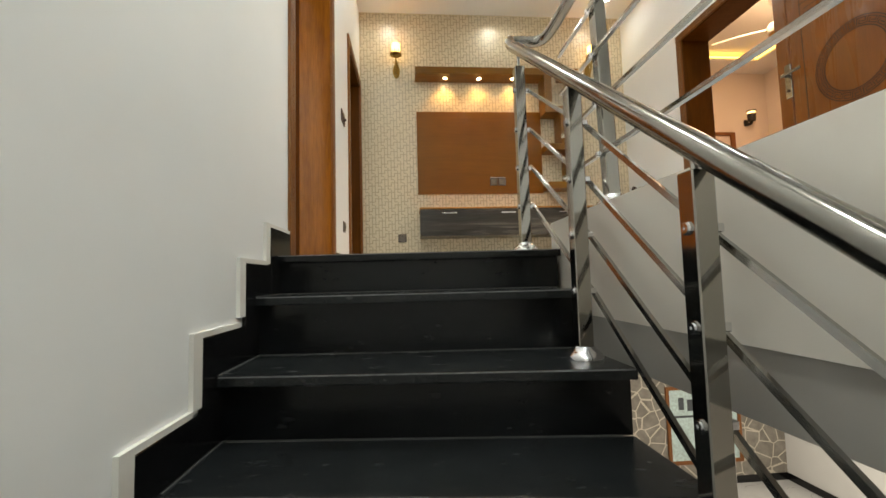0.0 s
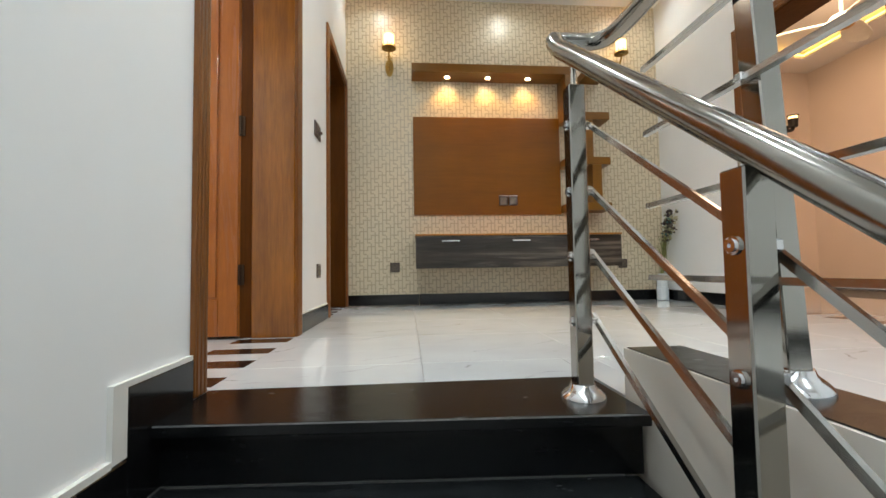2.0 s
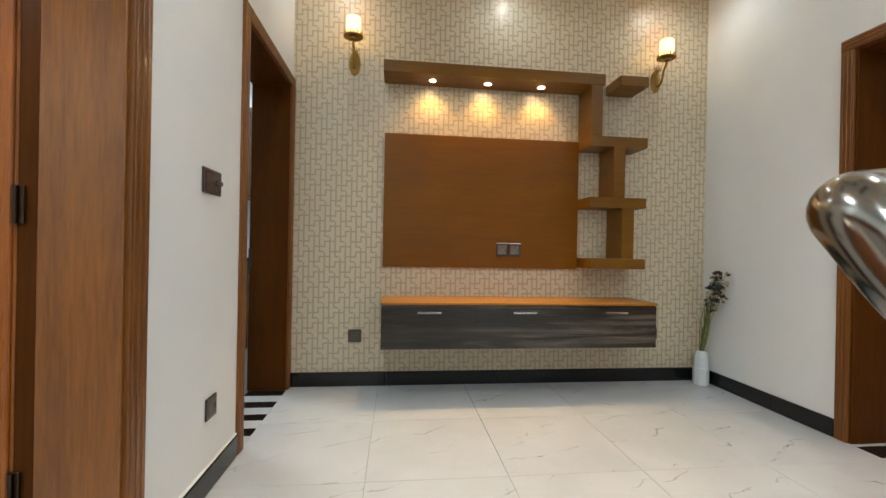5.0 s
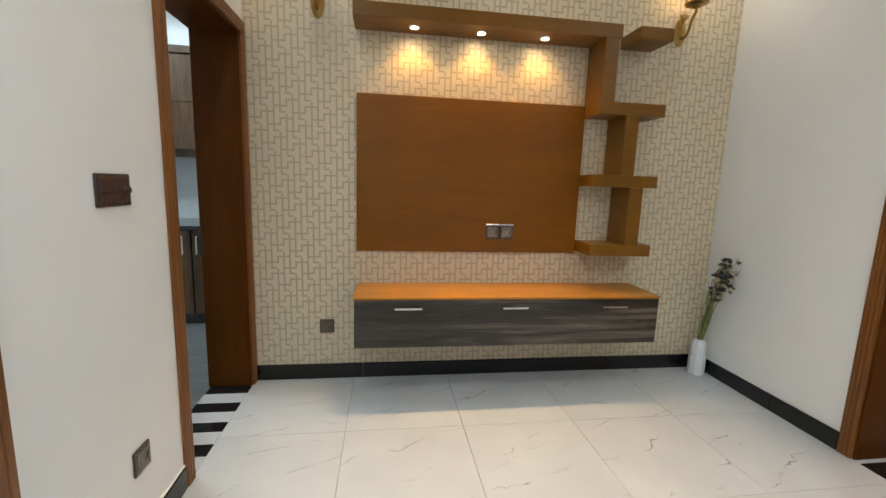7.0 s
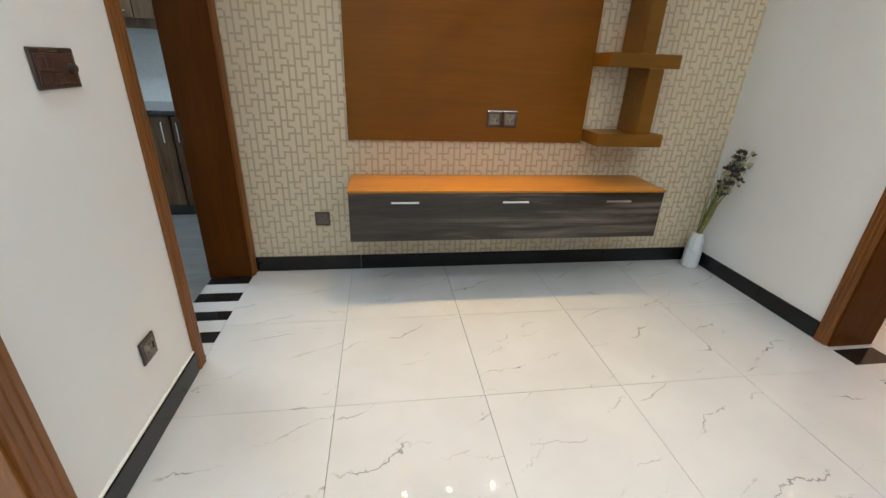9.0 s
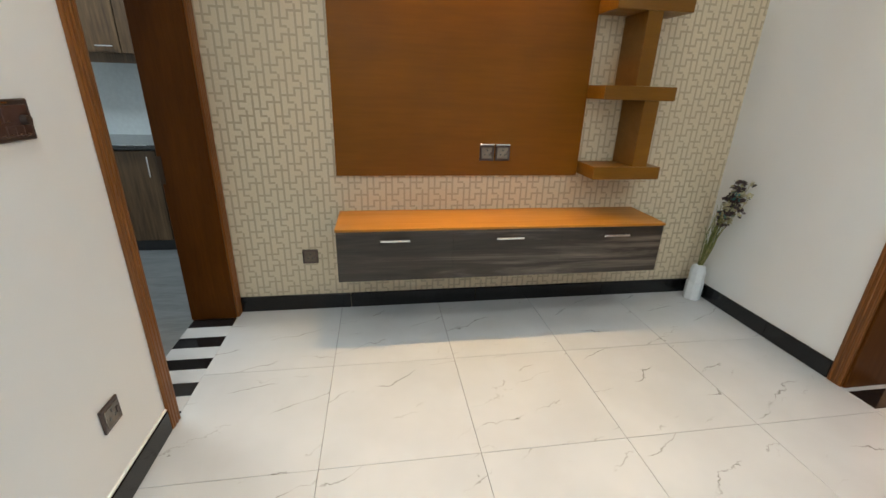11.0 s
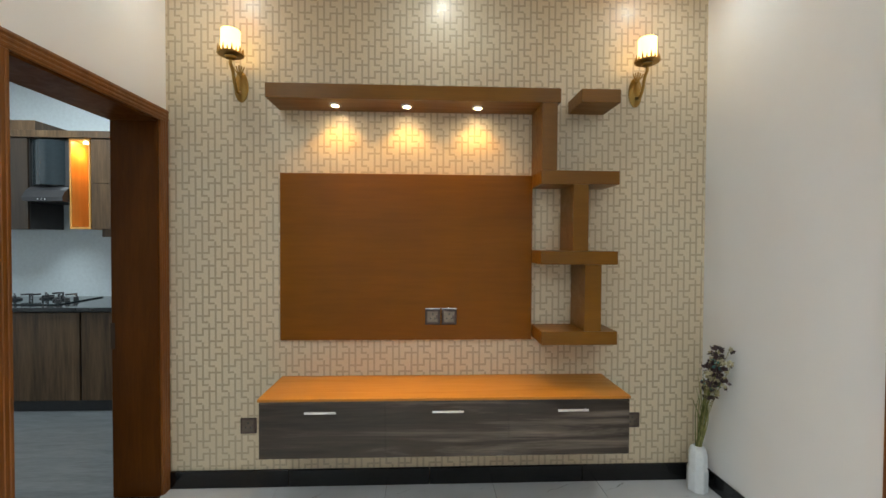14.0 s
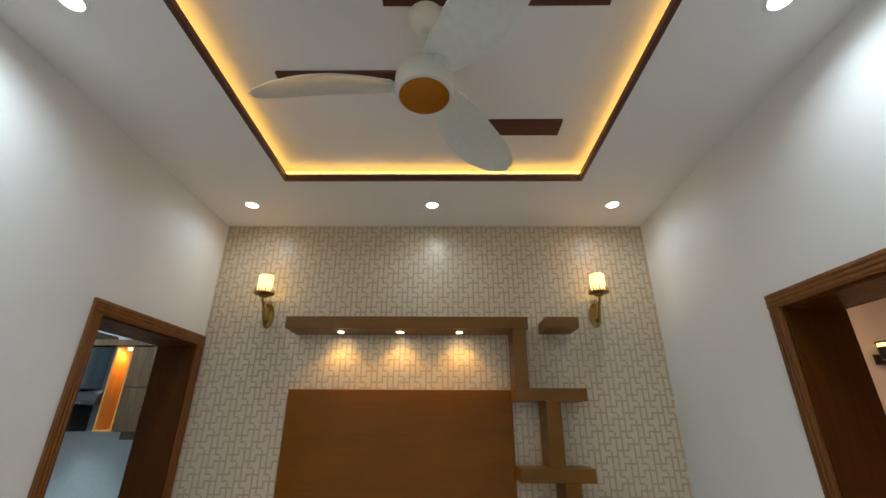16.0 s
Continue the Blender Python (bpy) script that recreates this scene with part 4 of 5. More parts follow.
def ceiling_fan(fx, fy, fz, top, angles, label, sc=1.0):
    f = thing("ceiling_fan", (fx, fy, top), label, "ceiling fan")
    part("canopy_cup", lathe(bmesh.new(), (fx, fy, top), [(0.07, 0), (0.07, -0.02), (0.055, -0.06), (0.03, -0.085), (0.018, -0.09)], 28), FAN_WHITE, f, smooth=True)
    part("downrod", cyl(bmesh.new(), (fx, fy, fz + 0.12), (fx, fy, top - 0.05), 0.014), FAN_WHITE, f, smooth=True)
    h = part("motor_housing", lathe(bmesh.new(), (fx, fy, fz), [(0.085, -0.004), (0.098, 0.0), (0.105, 0.02), (0.104, 0.075), (0.085, 0.105), (0.045, 0.125), (0.02, 0.13)], 36), FAN_WHITE, f, smooth=True)
    part("cap", lathe(bmesh.new(), (fx, fy, fz), [(0.086, -0.003), (0.088, -0.006), (0.06, -0.009), (0.01, -0.011)], 36), GOLD, h, "round gold base cap", smooth=True)
    for a in angles:
        bm = bmesh.new()
        rows, cols = 14, 6
        grid = []
        for i in range(rows):
            u = i / (rows - 1)
            r = 0.11 + 0.53 * u * sc
            stops = [(0, 0.60), (0.15, 0.84), (0.35, 1.0), (0.60, 0.95), (0.80, 0.76), (0.93, 0.48), (1.0, 0.14)]
            for (ua, ha), (ub, hb) in zip(stops, stops[1:]):
                if ua <= u <= ub + 1e-9:
                    half = 0.088 * (ha + (hb - ha) * (u - ua) / (ub - ua))
                    break
            row = []
            for j in range(cols):
                v = j / (cols - 1) * 2 - 1
                sweep = 0.035 * math.sin(math.pi * u) + 0.03 * u * u
                row.append((r, sweep + half * v, -0.040 * half / 0.088 * v + 0.012 * (1 - v * v) - 0.006 * u))
            grid.append(row)
        top_v = [[bm.verts.new((x, y, z + 0.004)) for x, y, z in row] for row in grid]
        bot_v = [[bm.verts.new((x, y, z - 0.004)) for x, y, z in row] for row in grid]
        for i in range(rows - 1):
            for j in range(cols - 1):
                bm.faces.new((top_v[i][j], top_v[i + 1][j], top_v[i + 1][j + 1], top_v[i][j + 1]))
                bm.faces.new((bot_v[i][j], bot_v[i][j + 1], bot_v[i + 1][j + 1], bot_v[i + 1][j]))
            for j in (0, cols - 1):
                bm.faces.new((top_v[i][j], top_v[i + 1][j], bot_v[i + 1][j], bot_v[i][j]))
        for i in (0, rows - 1):
            for j in range(cols - 1):
                bm.faces.new((top_v[i][j], top_v[i][j + 1], bot_v[i][j + 1], bot_v[i][j]))
        bmesh.ops.recalc_face_normals(bm, faces=bm.faces)
        box(bm, (0.085, -0.02, -0.004), (0.135, 0.02, 0.004), 0.002)
        bm.transform(pose(fx, fy, fz + 0.055, 0, 0, a))
        part("blade", bm, FAN_WHITE, f, smooth=True)
    return f
ceiling_fan(1.54, -1.645, 2.615, TZ, (173, 52, 296), "white three-blade ceiling fan with a gold cap, at rest")

# ---- vase with dried flowers ----
vase = thing("flower_vase", (2.945, -0.112, 0), "white ceramic vase with tall dried grass and dark flowers", "vase")
bm = lathe(bmesh.new(), (2.945, -0.112, 0.002), [(0.050, 0), (0.054, 0.006), (0.054, 0.125), (0.049, 0.130), (0.049, 0.205), (0.040, 0.238), (0.026, 0.25), (0.020, 0.25), (0.018, 0.22)], 8)
bmesh.ops.bevel(bm, geom=list(bm.edges), offset=0.003, segments=1, affect="EDGES")
part("vessel", bm, VASE, vase)
rng = random.Random(4)
stems, dry = bmesh.new(), bmesh.new()
dark, teal, cream = bmesh.new(), bmesh.new(), bmesh.new()
def petal(bm, c, r, seed):
    q = random.Random(seed)
    for k in range(6):
        d = Vector((q.uniform(-1, 1), q.uniform(-1, 1), q.uniform(-0.6, 1))).normalized()
        s = d.cross(Vector((q.uniform(-1, 1), q.uniform(-1, 1), 0.3))).normalized()
        c0 = Vector(c)
        p = [c0, c0 + d * r * 0.55 + s * r * 0.38, c0 + d * r * 1.05, c0 + d * r * 0.55 - s * r * 0.38]
        n = d.cross(s) * 0.0012
        prism_v = [bm.verts.new(v) for v in p] + [bm.verts.new(v + n) for v in p]
        bm.faces.new(prism_v[:4]), bm.faces.new(prism_v[7:3:-1])
        for i in range(4):
            bm.faces.new((prism_v[i], prism_v[(i + 1) % 4], prism_v[4 + (i + 1) % 4], prism_v[4 + i]))
for k in range(34):
    lean = rng.uniform(-0.09, 0.085)
    hgt = rng.uniform(0.22, 0.46)
    fwd = rng.uniform(-0.075, 0.05)
    base = Vector((2.945 + rng.uniform(-0.012, 0.012), -0.112 + rng.uniform(-0.012, 0.012), 0.235))
    tip = Vector((min(3.025, base.x + lean * hgt / 0.5), base.y + fwd - 0.16 * hgt, base.z + hgt))
    mid = (base + tip) / 2 + Vector((-0.02 * (1 if lean > 0 else -1), 0, 0.03))
    pts = curve_pts([base, mid, tip], 5)
    tube(stems if k % 3 else dry, pts, [0.0026 * (1 - 0.85 * i / (len(pts) - 1)) + 0.0004 for i in range(len(pts))], 5)
for k in range(20):
    hgt = rng.uniform(0.42, 0.60)
    base = Vector((2.945 + rng.uniform(-0.01, 0.01), -0.112 + rng.uniform(-0.01, 0.01), 0.235))
    tip = Vector((2.945 + 0.085 * (hgt / 0.55) ** 2 * rng.uniform(0.1, 0.95), -0.112 - 0.30 * (hgt - 0.1) + rng.uniform(-0.05, 0.05), base.z + hgt))
    tip.x = min(tip.x, 3.02)
    mid = (base + tip) / 2 + Vector((-0.012, 0, 0.02))
    pts = curve_pts([base, mid, tip], 5)
    tube(dry if k % 2 else stems, pts, 0.0014, 5)
    for j in range(5):
        p = pts[-1 - (j % 4)] + Vector((rng.uniform(-0.02, 0.012), rng.uniform(-0.02, 0.02), rng.uniform(-0.03, 0.012)))
        p.x = min(p.x, 3.015)
        petal((dark, cream, dark, cream, dark if k % 3 else teal)[(k + j) % 5], p, rng.uniform(0.015, 0.031), k * 10 + j)
part("grass", stems, STEM, vase, "green artificial grass blades")
part("dry_grass", dry, STEM_DRY, vase, "dry straw-coloured stems")
part("dark_blossom", dark, PETAL_DARK, vase, "dark purple-brown blossoms")
part("teal_blossom", teal, PETAL_TEAL, vase, "teal blossoms")
part("cream_blossom", cream, PETAL_CREAM, vase, "cream blossoms")

# ---- kitchen ----
KX0, KX1, KY0, KY1 = -3.0, -0.25, -1.45, 1.74
solid("kitchen_floor", boxes(((KX0, KY0, -0.15), (-0.233, KY1, -0.002))), PLANK, "blue-grey wood-look plank floor of the kitchen", "floor")
solid("kitchen_ceiling", boxes(((KX0, KY0, H), (KX1, KY1, H + 0.1))), CEIL, "white kitchen ceiling", "ceiling")
solid("kitchen_wall_north", boxes(((KX0, KY1, -0.1), (0, KY1 + 0.15, H + 0.1))), SPLASH, "pale glossy tiled kitchen wall", "wall")
solid("kitchen_wall_west", boxes(((KX0 - 0.15, KY0, -0.1), (KX0, KY1, H + 0.1))), WALL, "white kitchen wall", "wall")
solid("kitchen_wall_south", boxes(((KX0, KY0 - 0.1, -0.1), (KX1, KY0, H + 0.1))), WALL, "white partition between kitchen and side room", "wall")
CF = 1.075
for k, (x0, x1) in enumerate([(-2.95, -2.42), (-2.418, -1.875), (-1.873, -1.328), (-1.326, -0.79), (-0.788, -0.26)]):
    u = thing("base_cabinet", ((x0 + x1) / 2, 1.4, 0), "brown-grey wood laminate kitchen base cabinet", "cabinet", "kitchen base cabinets")
    part("body", boxes(((x0, CF + 0.02, 0.09), (x1, KY1 - 0.002, 0.808))), KITCHEN_DARK, u)
    part("plinth", boxes(((x0, CF + 0.03, 0.0), (x1, CF + 0.05, 0.089))), KITCHEN_DARK, u, "dark recessed plinth")
    d = part("door", boxes(((x0 + 0.007, CF, 0.092), (x1 - 0.007, CF + 0.019, 0.798)), bevel=0.0015), KITCHEN_WOOD, u)
    hx = x1 - 0.058 if k % 2 else x0 + 0.048
    if k > 2:
        part("handle", boxes(((hx - 0.005, CF - 0.030, 0.606), (hx + 0.005, CF - 0.021, 0.756)), ((hx - 0.004, CF - 0.022, 0.616), (hx + 0.004, CF, 0.624)), ((hx - 0.004, CF - 0.022, 0.738), (hx + 0.004, CF, 0.746)), bevel=0.001), CHROME, d, "chrome bar handle")
solid("worktop", boxes(((-2.98, CF - 0.03, 0.81), (-0.252, KY1 - 0.002, 0.842)), bevel=0.004), COUNTER, "black polished granite kitchen worktop", "worktop", kind="")
hob = thing("gas_hob", (-1.95, 1.42, 0.842), "black glass gas hob with cast-iron pan supports", "hob")
part("plate", boxes(((-2.32, 1.18, 0.843), (-1.58, 1.66, 0.852)), bevel=0.003), HOOD_GLASS, hob)
for bx, by in [(-2.16, 1.43), (-1.78, 1.43), (-1.97, 1.52)]:
    b = part("burner", lathe(bmesh.new(), (bx, by, 0.852), [(0.05, 0), (0.05, 0.012), (0.035, 0.016), (0.035, 0.022), (0.01, 0.024)], 20), KITCHEN_DARK, hob, smooth=True)
    for a in range(4):
        tmp = boxes(((0.035, -0.006, 0.034), (0.115, 0.006, 0.048)), ((0.103, -0.006, 0.0), (0.115, 0.006, 0.036)), bevel=0.001)
        tmp.transform(pose(bx, by, 0.852, 0, 0, 90 * a + 45))
        part("pan_support", tmp, KITCHEN_DARK, hob)
for k in range(3):
    part("knob", cyl(bmesh.new(), (-1.66, 1.27 + 0.09 * k, 0.852), (-1.66, 1.27 + 0.09 * k, 0.876), 0.02, 0.017, 16), KITCHEN_DARK, hob, smooth=True)
UF = 1.385
solid("cabinet_cornice", boxes(((-2.98, UF - 0.02, 2.255), (-0.252, KY1 - 0.002, 2.314)), bevel=0.002), KITCHEN_WOOD, "grey-brown wooden cornice above the kitchen cabinets", "cornice", kind="")
niche = thing("lit_niche_cabinet", (-1.56, 1.55, 1.47), "open kitchen wall niche glowing orange inside", "cabinet")
part("side_panel", boxes(((-1.652, UF, 1.472), (-1.637, KY1 - 0.002, 2.254))), NICHE, niche)
part("side_panel", boxes(((-1.492, UF, 1.472), (-1.478, KY1 - 0.002, 2.254))), NICHE, niche)
part("back_panel", boxes(((-1.637, KY1 - 0.02, 1.472), (-1.492, KY1 - 0.003, 2.254))), NICHE, niche)
part("bottom_panel", boxes(((-1.637, UF, 1.472), (-1.492, KY1 - 0.02, 1.49))), NICHE, niche)
part("top_panel", boxes(((-1.637, UF, 2.236), (-1.492, KY1 - 0.02, 2.254))), NICHE, niche)
part("niche_light", cyl(bmesh.new(), (-1.565, 1.47, 2.228), (-1.565, 1.47, 2.235), 0.024, seg=16), SPOT_GLOW, niche, "small glowing spotlight")
lamp("niche_lamp", "SPOT", pose(-1.565, 1.47, 2.222), 8, (1.0, 0.5, 0.12), 0.015, 150, 0.5)
for k, (x0, x1) in enumerate([(-1.474, -1.02), (-1.018, -0.56)]):
    u = thing("wall_cabinet", ((x0 + x1) / 2, 1.55, 1.47), "grey-brown wood laminate kitchen wall cabinet", "cabinet", "kitchen wall cabinets")
    part("body", boxes(((x0, UF + 0.02, 1.475), (x1, KY1 - 0.002, 2.254))), KITCHEN_WOOD, u)
    for z0, z1 in ((1.472, 1.862), (1.866, 2.252)):
        d = part("door", boxes(((x0 + 0.003, UF, z0), (x1 - 0.003, UF + 0.019, z1)), bevel=0.0015), KITCHEN_WOOD, u)
        part("handle", boxes(((x1 - 0.16, UF - 0.028, z0 + 0.04), (x1 - 0.04, UF - 0.019, z0 + 0.05)), ((x1 - 0.15, UF - 0.02, z0 + 0.04), (x1 - 0.143, UF, z0 + 0.05)), ((x1 - 0.057, UF - 0.02, z0 + 0.04), (x1 - 0.05, UF, z0 + 0.05)), bevel=0.001), CHROME, d, "chrome bar handle")
    part("valance", boxes(((x0 + (0.055 if k == 0 else 0), UF + 0.05, 1.405), (x1, UF + 0.07, 1.474))), KITCHEN_WOOD, u)
hood = thing("cooker_hood", (-1.83, 1.5, 1.70), "black cooker hood with a curved dark glass front", "cooker hood")
part("casing", boxes(((-1.992, UF + 0.03, 1.84), (-1.66, KY1 - 0.003, 2.252)), bevel=0.004), KITCHEN_DARK, hood)
bm = bmesh.new()
arc = [(x, UF + 0.028 - 0.05 * (1 - ((x + 1.845) / 0.135) ** 2)) for x in [-1.98 + 0.27 * k / 10 for k in range(11)]]
prism(bm, arc + [(x, y + 0.007) for x, y in reversed(arc)], lambda u, v, w: Vector((u, v, 1.852 + w)), 0.385)
part("glass_front", bm, HOOD_GLASS, hood, "curved dark glass panel", smooth=True)
bm = bmesh.new()
prism(bm, [(UF + 0.02, 1.838), (KY1 - 0.003, 1.838), (KY1 - 0.003, 1.706), (UF - 0.06, 1.706), (UF - 0.065, 1.74), (UF - 0.03, 1.80)], lambda u, v, w: Vector((-1.992 + w, u, v)), 0.332)
part("suction_lip", bm, KITCHEN_DARK, hood, "dark sloping lower lip")
for k in range(3):
    part("button", cyl(bmesh.new(), (-1.86 + 0.03 * k, UF - 0.066, 1.722), (-1.86 + 0.03 * k, UF - 0.060, 1.722), 0.006, seg=12), CHROME, hood, smooth=True)
for x0, x1 in ((-2.97, -2.484), (-2.482, -1.996)):
    u = thing("wall_cabinet", ((x0 + x1) / 2, 1.55, 1.467), "dark wood laminate kitchen wall cabinet beside the hood", "cabinet", "kitchen wall cabinets")
    part("body", boxes(((x0, UF + 0.02, 1.47), (x1, KY1 - 0.002, 2.254))), KITCHEN_DARK, u)
    part("door", boxes(((x0 + 0.003, UF, 1.467), (x1 - 0.003, UF + 0.019, 2.252)), bevel=0.0015), KITCHEN_DARK_WOOD, u)
solid("cornice_block", boxes(((-2.97, UF + 0.01, 2.3145), (-1.943, KY1 - 0.002, 2.405)), bevel=0.002), KITCHEN_WOOD, "raised brown wooden block above the hood cabinets", "cornice", kind="")

# ---- side room behind the carved door ----
solid("side_room_floor", boxes(((-3.0, -4.2, -0.15), (-0.255, -1.56, -0.004))), TILE, "white tile floor of the side room", "floor")
solid("side_room_ceiling", boxes(((-3.0, -4.2, H), (-0.25, -1.56, H + 0.1))), CEIL, "white side room ceiling", "ceiling")
solid("side_room_walls", boxes(((-3.1, -4.3, -0.1), (-3.0, -1.46, H)), ((-3.0, -4.3, -0.1), (-0.25, -4.2, H)), ((-3.0, -1.5601, -0.1), (-0.25, -1.5505, H))), WALL, "white side room walls", "wall")

# ---- bedroom ----
BX0, BX1, BY0, BY1 = W + 0.25, 6.0, -3.2, 1.25
solid("bedroom_floor", boxes(((W + 0.235, BY0, -0.15), (BX1, BY1, -0.002))), TILE, "white tile floor of the bedroom", "floor")
solid("bedroom_wall_north", boxes(((BX0, BY1, -0.1), (BX1 + 0.15, BY1 + 0.15, H + 0.2))), PINK, "pale warm-white bedroom wall", "wall")
solid("bedroom_wall_east", boxes(((BX1, BY0, -0.1), (BX1 + 0.15, BY1, H + 0.2))), PINK, "pale warm-white bedroom wall", "wall")
solid("bedroom_wall_south", boxes(((BX0, BY0 - 0.15, -0.1), (BX1, BY0, H + 0.2))), PINK, "pale warm-white bedroom wall", "wall")
bx, by = (3.75, 5.56), (-2.4, 0.87)
solid("bedroom_ceiling", boxes(((BX0, by[1], H), (BX1, BY1, H + 0.05)), ((BX0, BY0, H), (BX1, by[0], H + 0.05)), ((BX0, by[0], H), (bx[0], by[1], H + 0.05)), ((bx[1], by[0], H), (BX1, by[1], H + 0.05)), ((BX0, BY0, H + 0.10), (BX1, BY1, H + 0.2))), CEIL, "white bedroom ceiling with a raised tray", "ceiling")
bc = thing("cove_light", (4.65, -0.7, H + 0.05), "amber light strip in the bedroom ceiling tray", "cove light")
for lo, hi in [((bx[0], by[1] - 0.004, H + 0.03), (bx[1], by[1] + 0.03, H + 0.055)), ((bx[1] - 0.004, by[0], H + 0.03), (bx[1] + 0.03, by[1], H + 0.055)), ((bx[0], by[0] - 0.03, H + 0.03), (bx[1], by[0] + 0.004, H + 0.055)), ((bx[0] - 0.03, by[0], H + 0.03), (bx[0] + 0.004, by[1], H + 0.055))]:
    part("light_strip", boxes((lo, hi)), COVE_GLOW, bc)
skirting("baseboard", (BX1 - 0.014, BY0, 0.0), (BX1, BY1 - 0.0145, 0.098))
skirting("baseboard", (BX0, BY1 - 0.014, 0.0), (5.34, BY1, 0.098))
ceiling_fan(4.75, -0.30, 2.60, H + 0.10, (20, 140, 260), "white bedroom ceiling fan with a gold cap, at rest")
bl = thing("bedroom_wall_lamp", (5.63, BY1, 2.16), "black bracket wall lamp with a small glowing shade", "wall lamp")
part("bracket", boxes(((5.60, BY1 - 0.03, 2.08), (5.66, BY1, 2.17)), bevel=0.004), BLACKHOLE, bl)
part("arm", tube(bmesh.new(), curve_pts([(5.63, BY1 - 0.03, 2.10), (5.63, BY1 - 0.10, 2.09), (5.63, BY1 - 0.12, 2.15)], 5), 0.022, 10), BLACKHOLE, bl, smooth=True)
part("body", cyl(bmesh.new(), (5.63, BY1 - 0.12, 2.12), (5.63, BY1 - 0.12, 2.225), 0.05, 0.058, 20), BLACKHOLE, bl, smooth=True)
part("shade", cyl(bmesh.new(), (5.63, BY1 - 0.12, 2.225), (5.63, BY1 - 0.12, 2.262), 0.05, 0.05, 20), SHADE_GLOW, bl, "small glowing glass shade", smooth=True)
part("shade_rim", cyl(bmesh.new(), (5.63, BY1 - 0.12, 2.26), (5.63, BY1 - 0.12, 2.275), 0.064, 0.064, 20), BLACKHOLE, bl, smooth=True)
solid("wardrobe_edge", boxes(((5.36, BY1 - 0.03, 0.0), (5.43, BY1, 1.98)), ((4.4, BY1 - 0.03, 1.93), (5.36, BY1, 1.98)), bevel=0.003), CASING_WOOD, "brown wooden frame on the bedroom wall", "door frame")
plate("wall_socket", (5.62, BY1, 0.35), (0, -1, 0), 0.09, 0.09, "dark wall socket low on the bedroom wall")

# ---- ground floor seen past the stair ----
GX1, GY1 = 5.87, 1.27
solid("ground_floor", boxes(((0, BACK, LOW - 0.1), (GX1, GY1, LOW))), TILE, "white glossy floor of the storey below", "floor")
solid("ground_wall_north", boxes(((0, GY1, LOW), (GX1, GY1 + 0.15, -0.16))), STONE, "grey crazed-stone wallpaper on the lower wall", "wall")
solid("ground_wall_east", boxes(((GX1, BACK, LOW), (GX1 + 0.15, GY1 + 0.15, -0.16))), WALL, "white wall of the storey below", "wall")
solid("ground_ceiling", boxes(((1.254, BACK, -0.365), (GX1, GY1, -0.29)), ((0, -2.60, -0.365), (1.254, GY1, -0.29))), CEIL, "white ceiling of the storey below", "ceiling")
skirting("baseboard", (0.0, GY1 - 0.014, LOW), (GX1, GY1, LOW + 0.1))
skirting("baseboard", (GX1 - 0.014, BACK, LOW), (GX1, GY1 - 0.015, LOW + 0.1))
pic = thing("framed_picture", (4.65, GY1, -2.25), "framed pale blue-green print in a red-brown frame", "picture")
for lo, hi in [((4.09, GY1 - 0.03, -2.80), (4.14, GY1, -1.72)), ((5.15, GY1 - 0.03, -2.80), (5.20, GY1, -1.72)), ((4.14, GY1 - 0.03, -2.80), (5.15, GY1, -2.75)), ((4.14, GY1 - 0.03, -1.77), (5.15, GY1, -1.72))]:
    part("frame", boxes((lo, hi), bevel=0.004), CASING_WOOD, pic)
part("print", boxes(((4.14, GY1 - 0.012, -2.75), (5.15, GY1 - 0.001, -1.77))), PICTURE, pic)
for k in range(5):
    part("ink_bar", boxes(((4.28 + 0.13 * k, GY1 - 0.0135, -2.05 - 0.02 * (k % 2)), (4.36 + 0.13 * k, GY1 - 0.012, -1.88 - 0.03 * (k % 3)))), INK, pic)
part("ink_bar", boxes(((4.2, GY1 - 0.0135, -2.16), (5.05, GY1 - 0.012, -2.13))), INK, pic)

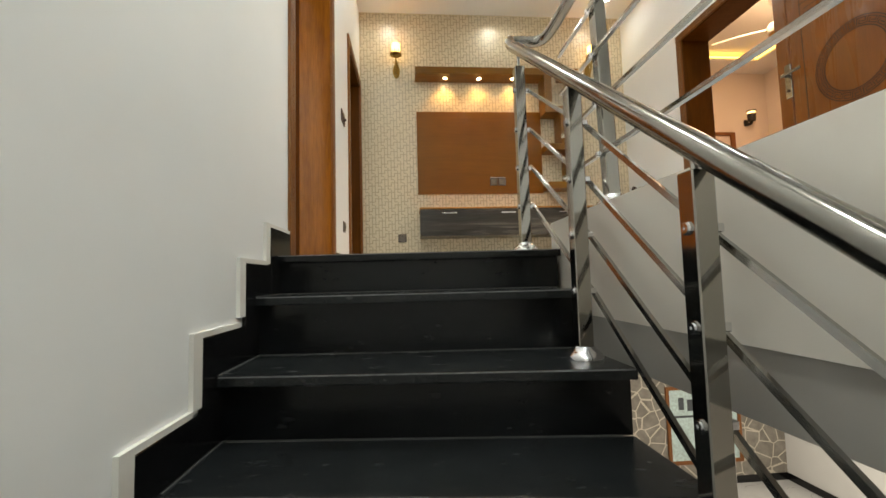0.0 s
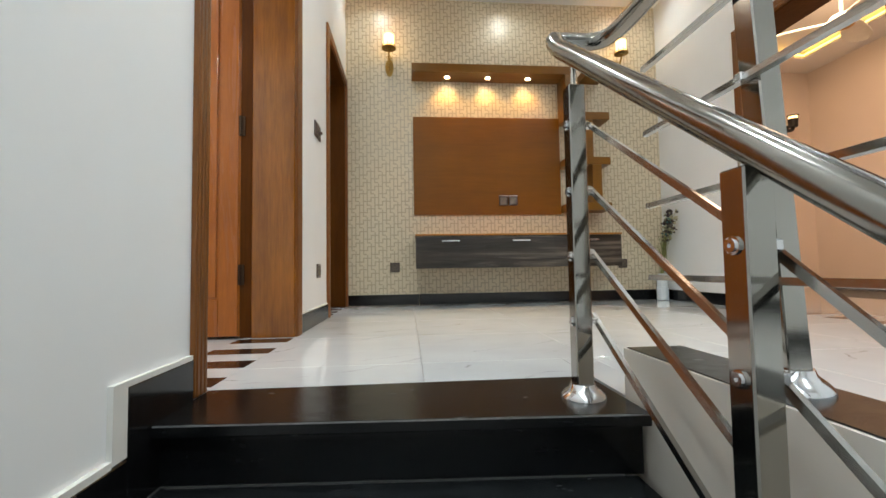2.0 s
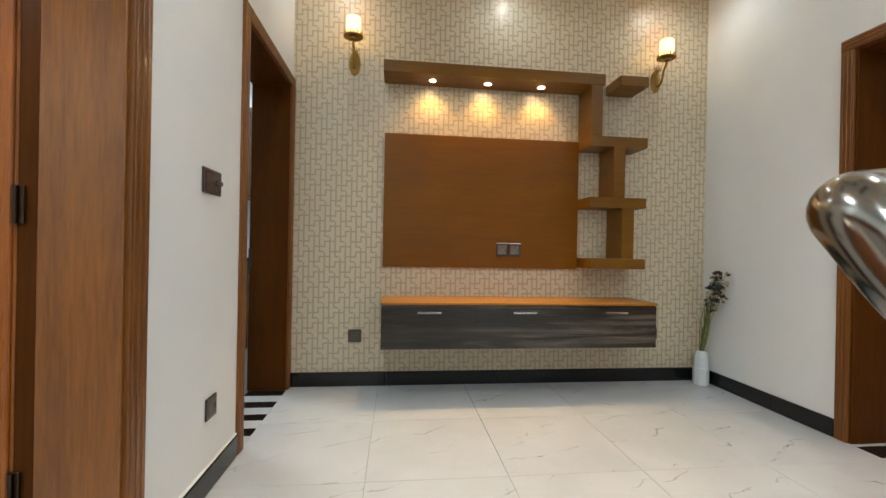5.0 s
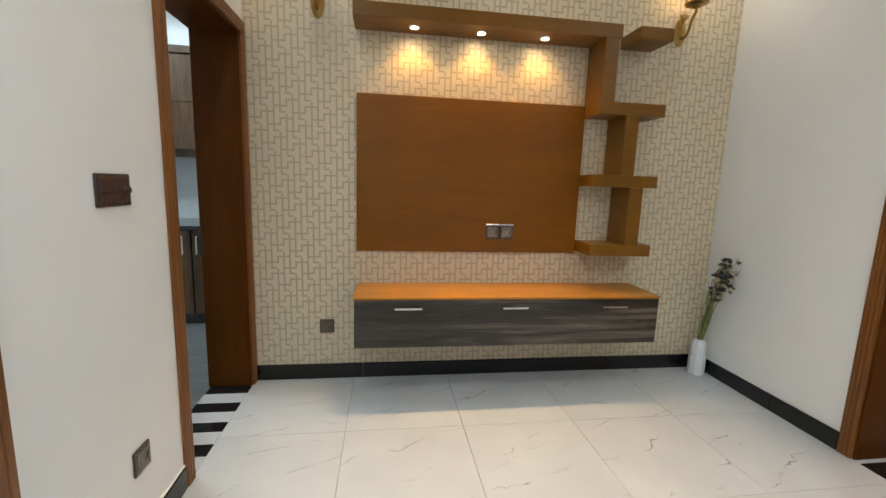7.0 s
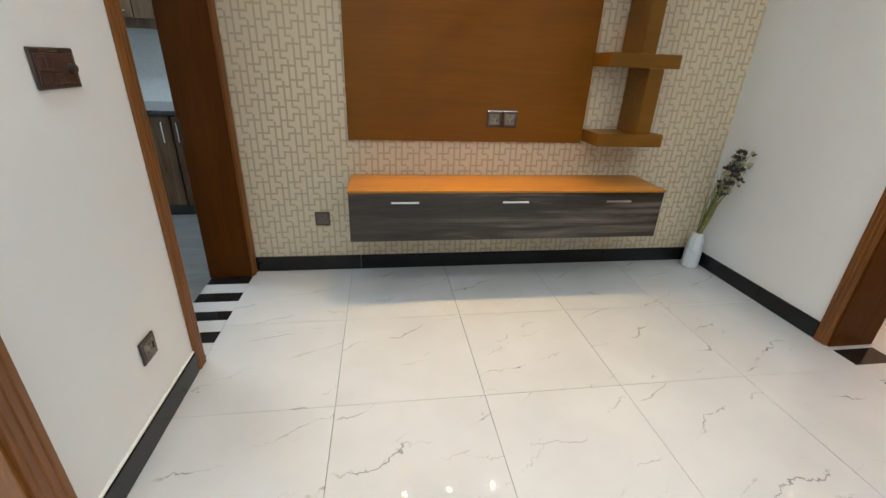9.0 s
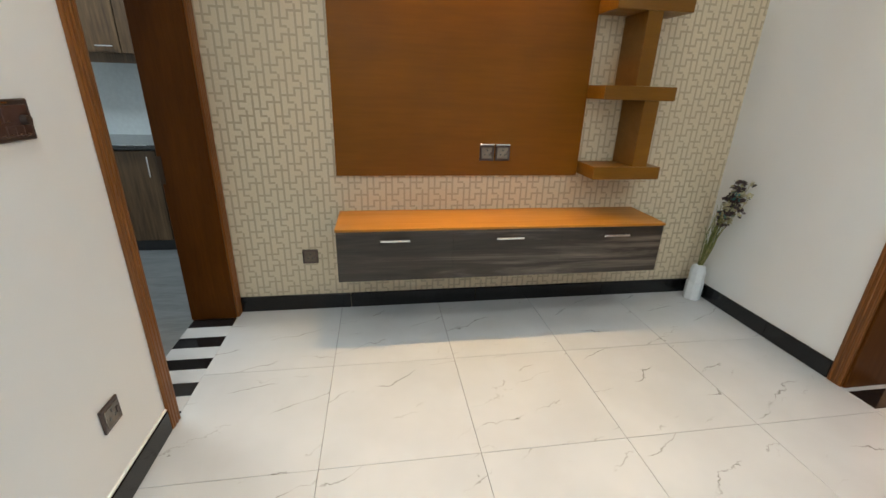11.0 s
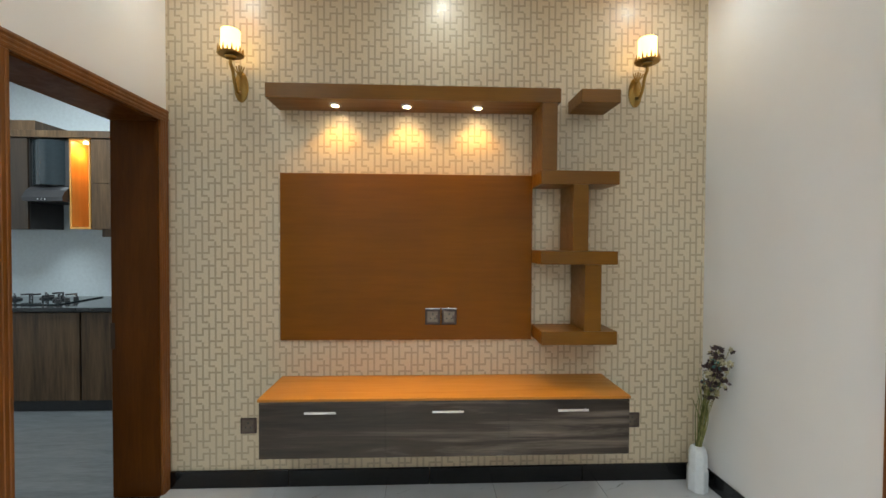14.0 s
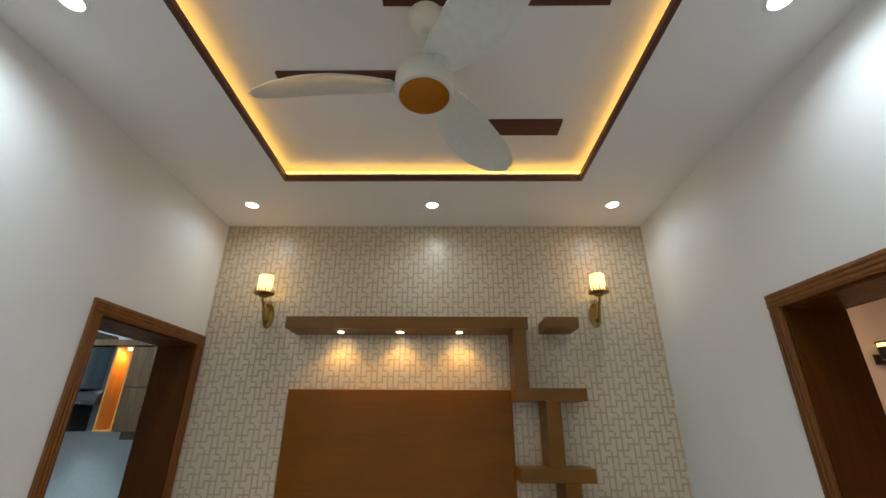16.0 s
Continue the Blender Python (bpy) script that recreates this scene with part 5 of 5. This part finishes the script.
# ---- thresholds and floor tiles ----
def threshold(name, x0, x1, y0, y1, blacks):
    t = thing(name, ((x0 + x1) / 2, (y0 + y1) / 2, 0), "black and white striped marble threshold", "threshold", kind="structure")
    edges, y = [], y1
    for b1, b0 in blacks:
        if y - b1 > 0.004:
            edges.append((b1, y, TILE))
        edges.append((b0, b1, TILE_BLACK))
        y = b0
    if y - y0 > 0.004:
        edges.append((y0, y, TILE))
    for a, b, m in edges:
        part("stripe", boxes(((x0, a + 0.0008, -0.012), (x1, b - 0.0008, 0.0005)), bevel=0.0005), m, t)
threshold("threshold", -0.252, 0.002, -2.685, -1.735, [(-1.775, -1.895), (-2.035, -2.150), (-2.275, -2.395), (-2.52, -2.63)])
threshold("threshold", -0.232, 0.002, -0.884, -0.06, [(-0.077, -0.166), (-0.271, -0.367), (-0.467, -0.553), (-0.654, -0.745), (-0.84, -0.884)])
threshold("threshold", W - 0.002, W + 0.234, -2.93, -1.04, [(-1.075, -1.19), (-1.31, -1.42), (-1.54, -1.66), (-1.78, -1.89), (-2.02, -2.13), (-2.26, -2.37)])
floor_ob = bpy.data.objects["floor"]
P, J = 0.604, 0.0018
cache = {}
def floor_tile(x0, x1, y0, y1):
    key = (round(x1 - x0, 3), round(y1 - y0, 3))
    if key not in cache:
        bm = boxes(((-key[0] / 2 + J / 2, -key[1] / 2 + J / 2, -0.012), (key[0] / 2 - J / 2, key[1] / 2 - J / 2, 0.0)), bevel=0.0008)
        cache[key] = mesh_of(bm, "tile", TILE)
    ob = new("tile", cache[key])
    ob.parent = floor_ob
    ob.location = ((x0 + x1) / 2, (y0 + y1) / 2, 0.0)
xs = [0.002, P, 2 * P, 3 * P, 4 * P, 5 * P, W - 0.002]
for i in range(6):
    for j in range(11):
        x0, x1, y1 = xs[i], xs[i + 1], -P * j
        y0 = -P * (j + 1)
        if x1 - x0 < 0.01:
            continue
        if y1 <= -2.4 and i < 2:
            if y1 > -2.5 and i == 0:
                floor_tile(x0, x1, -2.657, y1)
            elif y1 > -2.5:
                floor_tile(x0, 1.0965, -2.657, y1), floor_tile(1.0975, x1, -2.848, y1)
            continue
        if y1 <= -2.4 and i == 2:
            if y1 > -2.5:
                floor_tile(x0, 1.2555, -2.848, y1)
            x0 = 1.2565
        floor_tile(x0, x1, max(y0, BACK), y1)
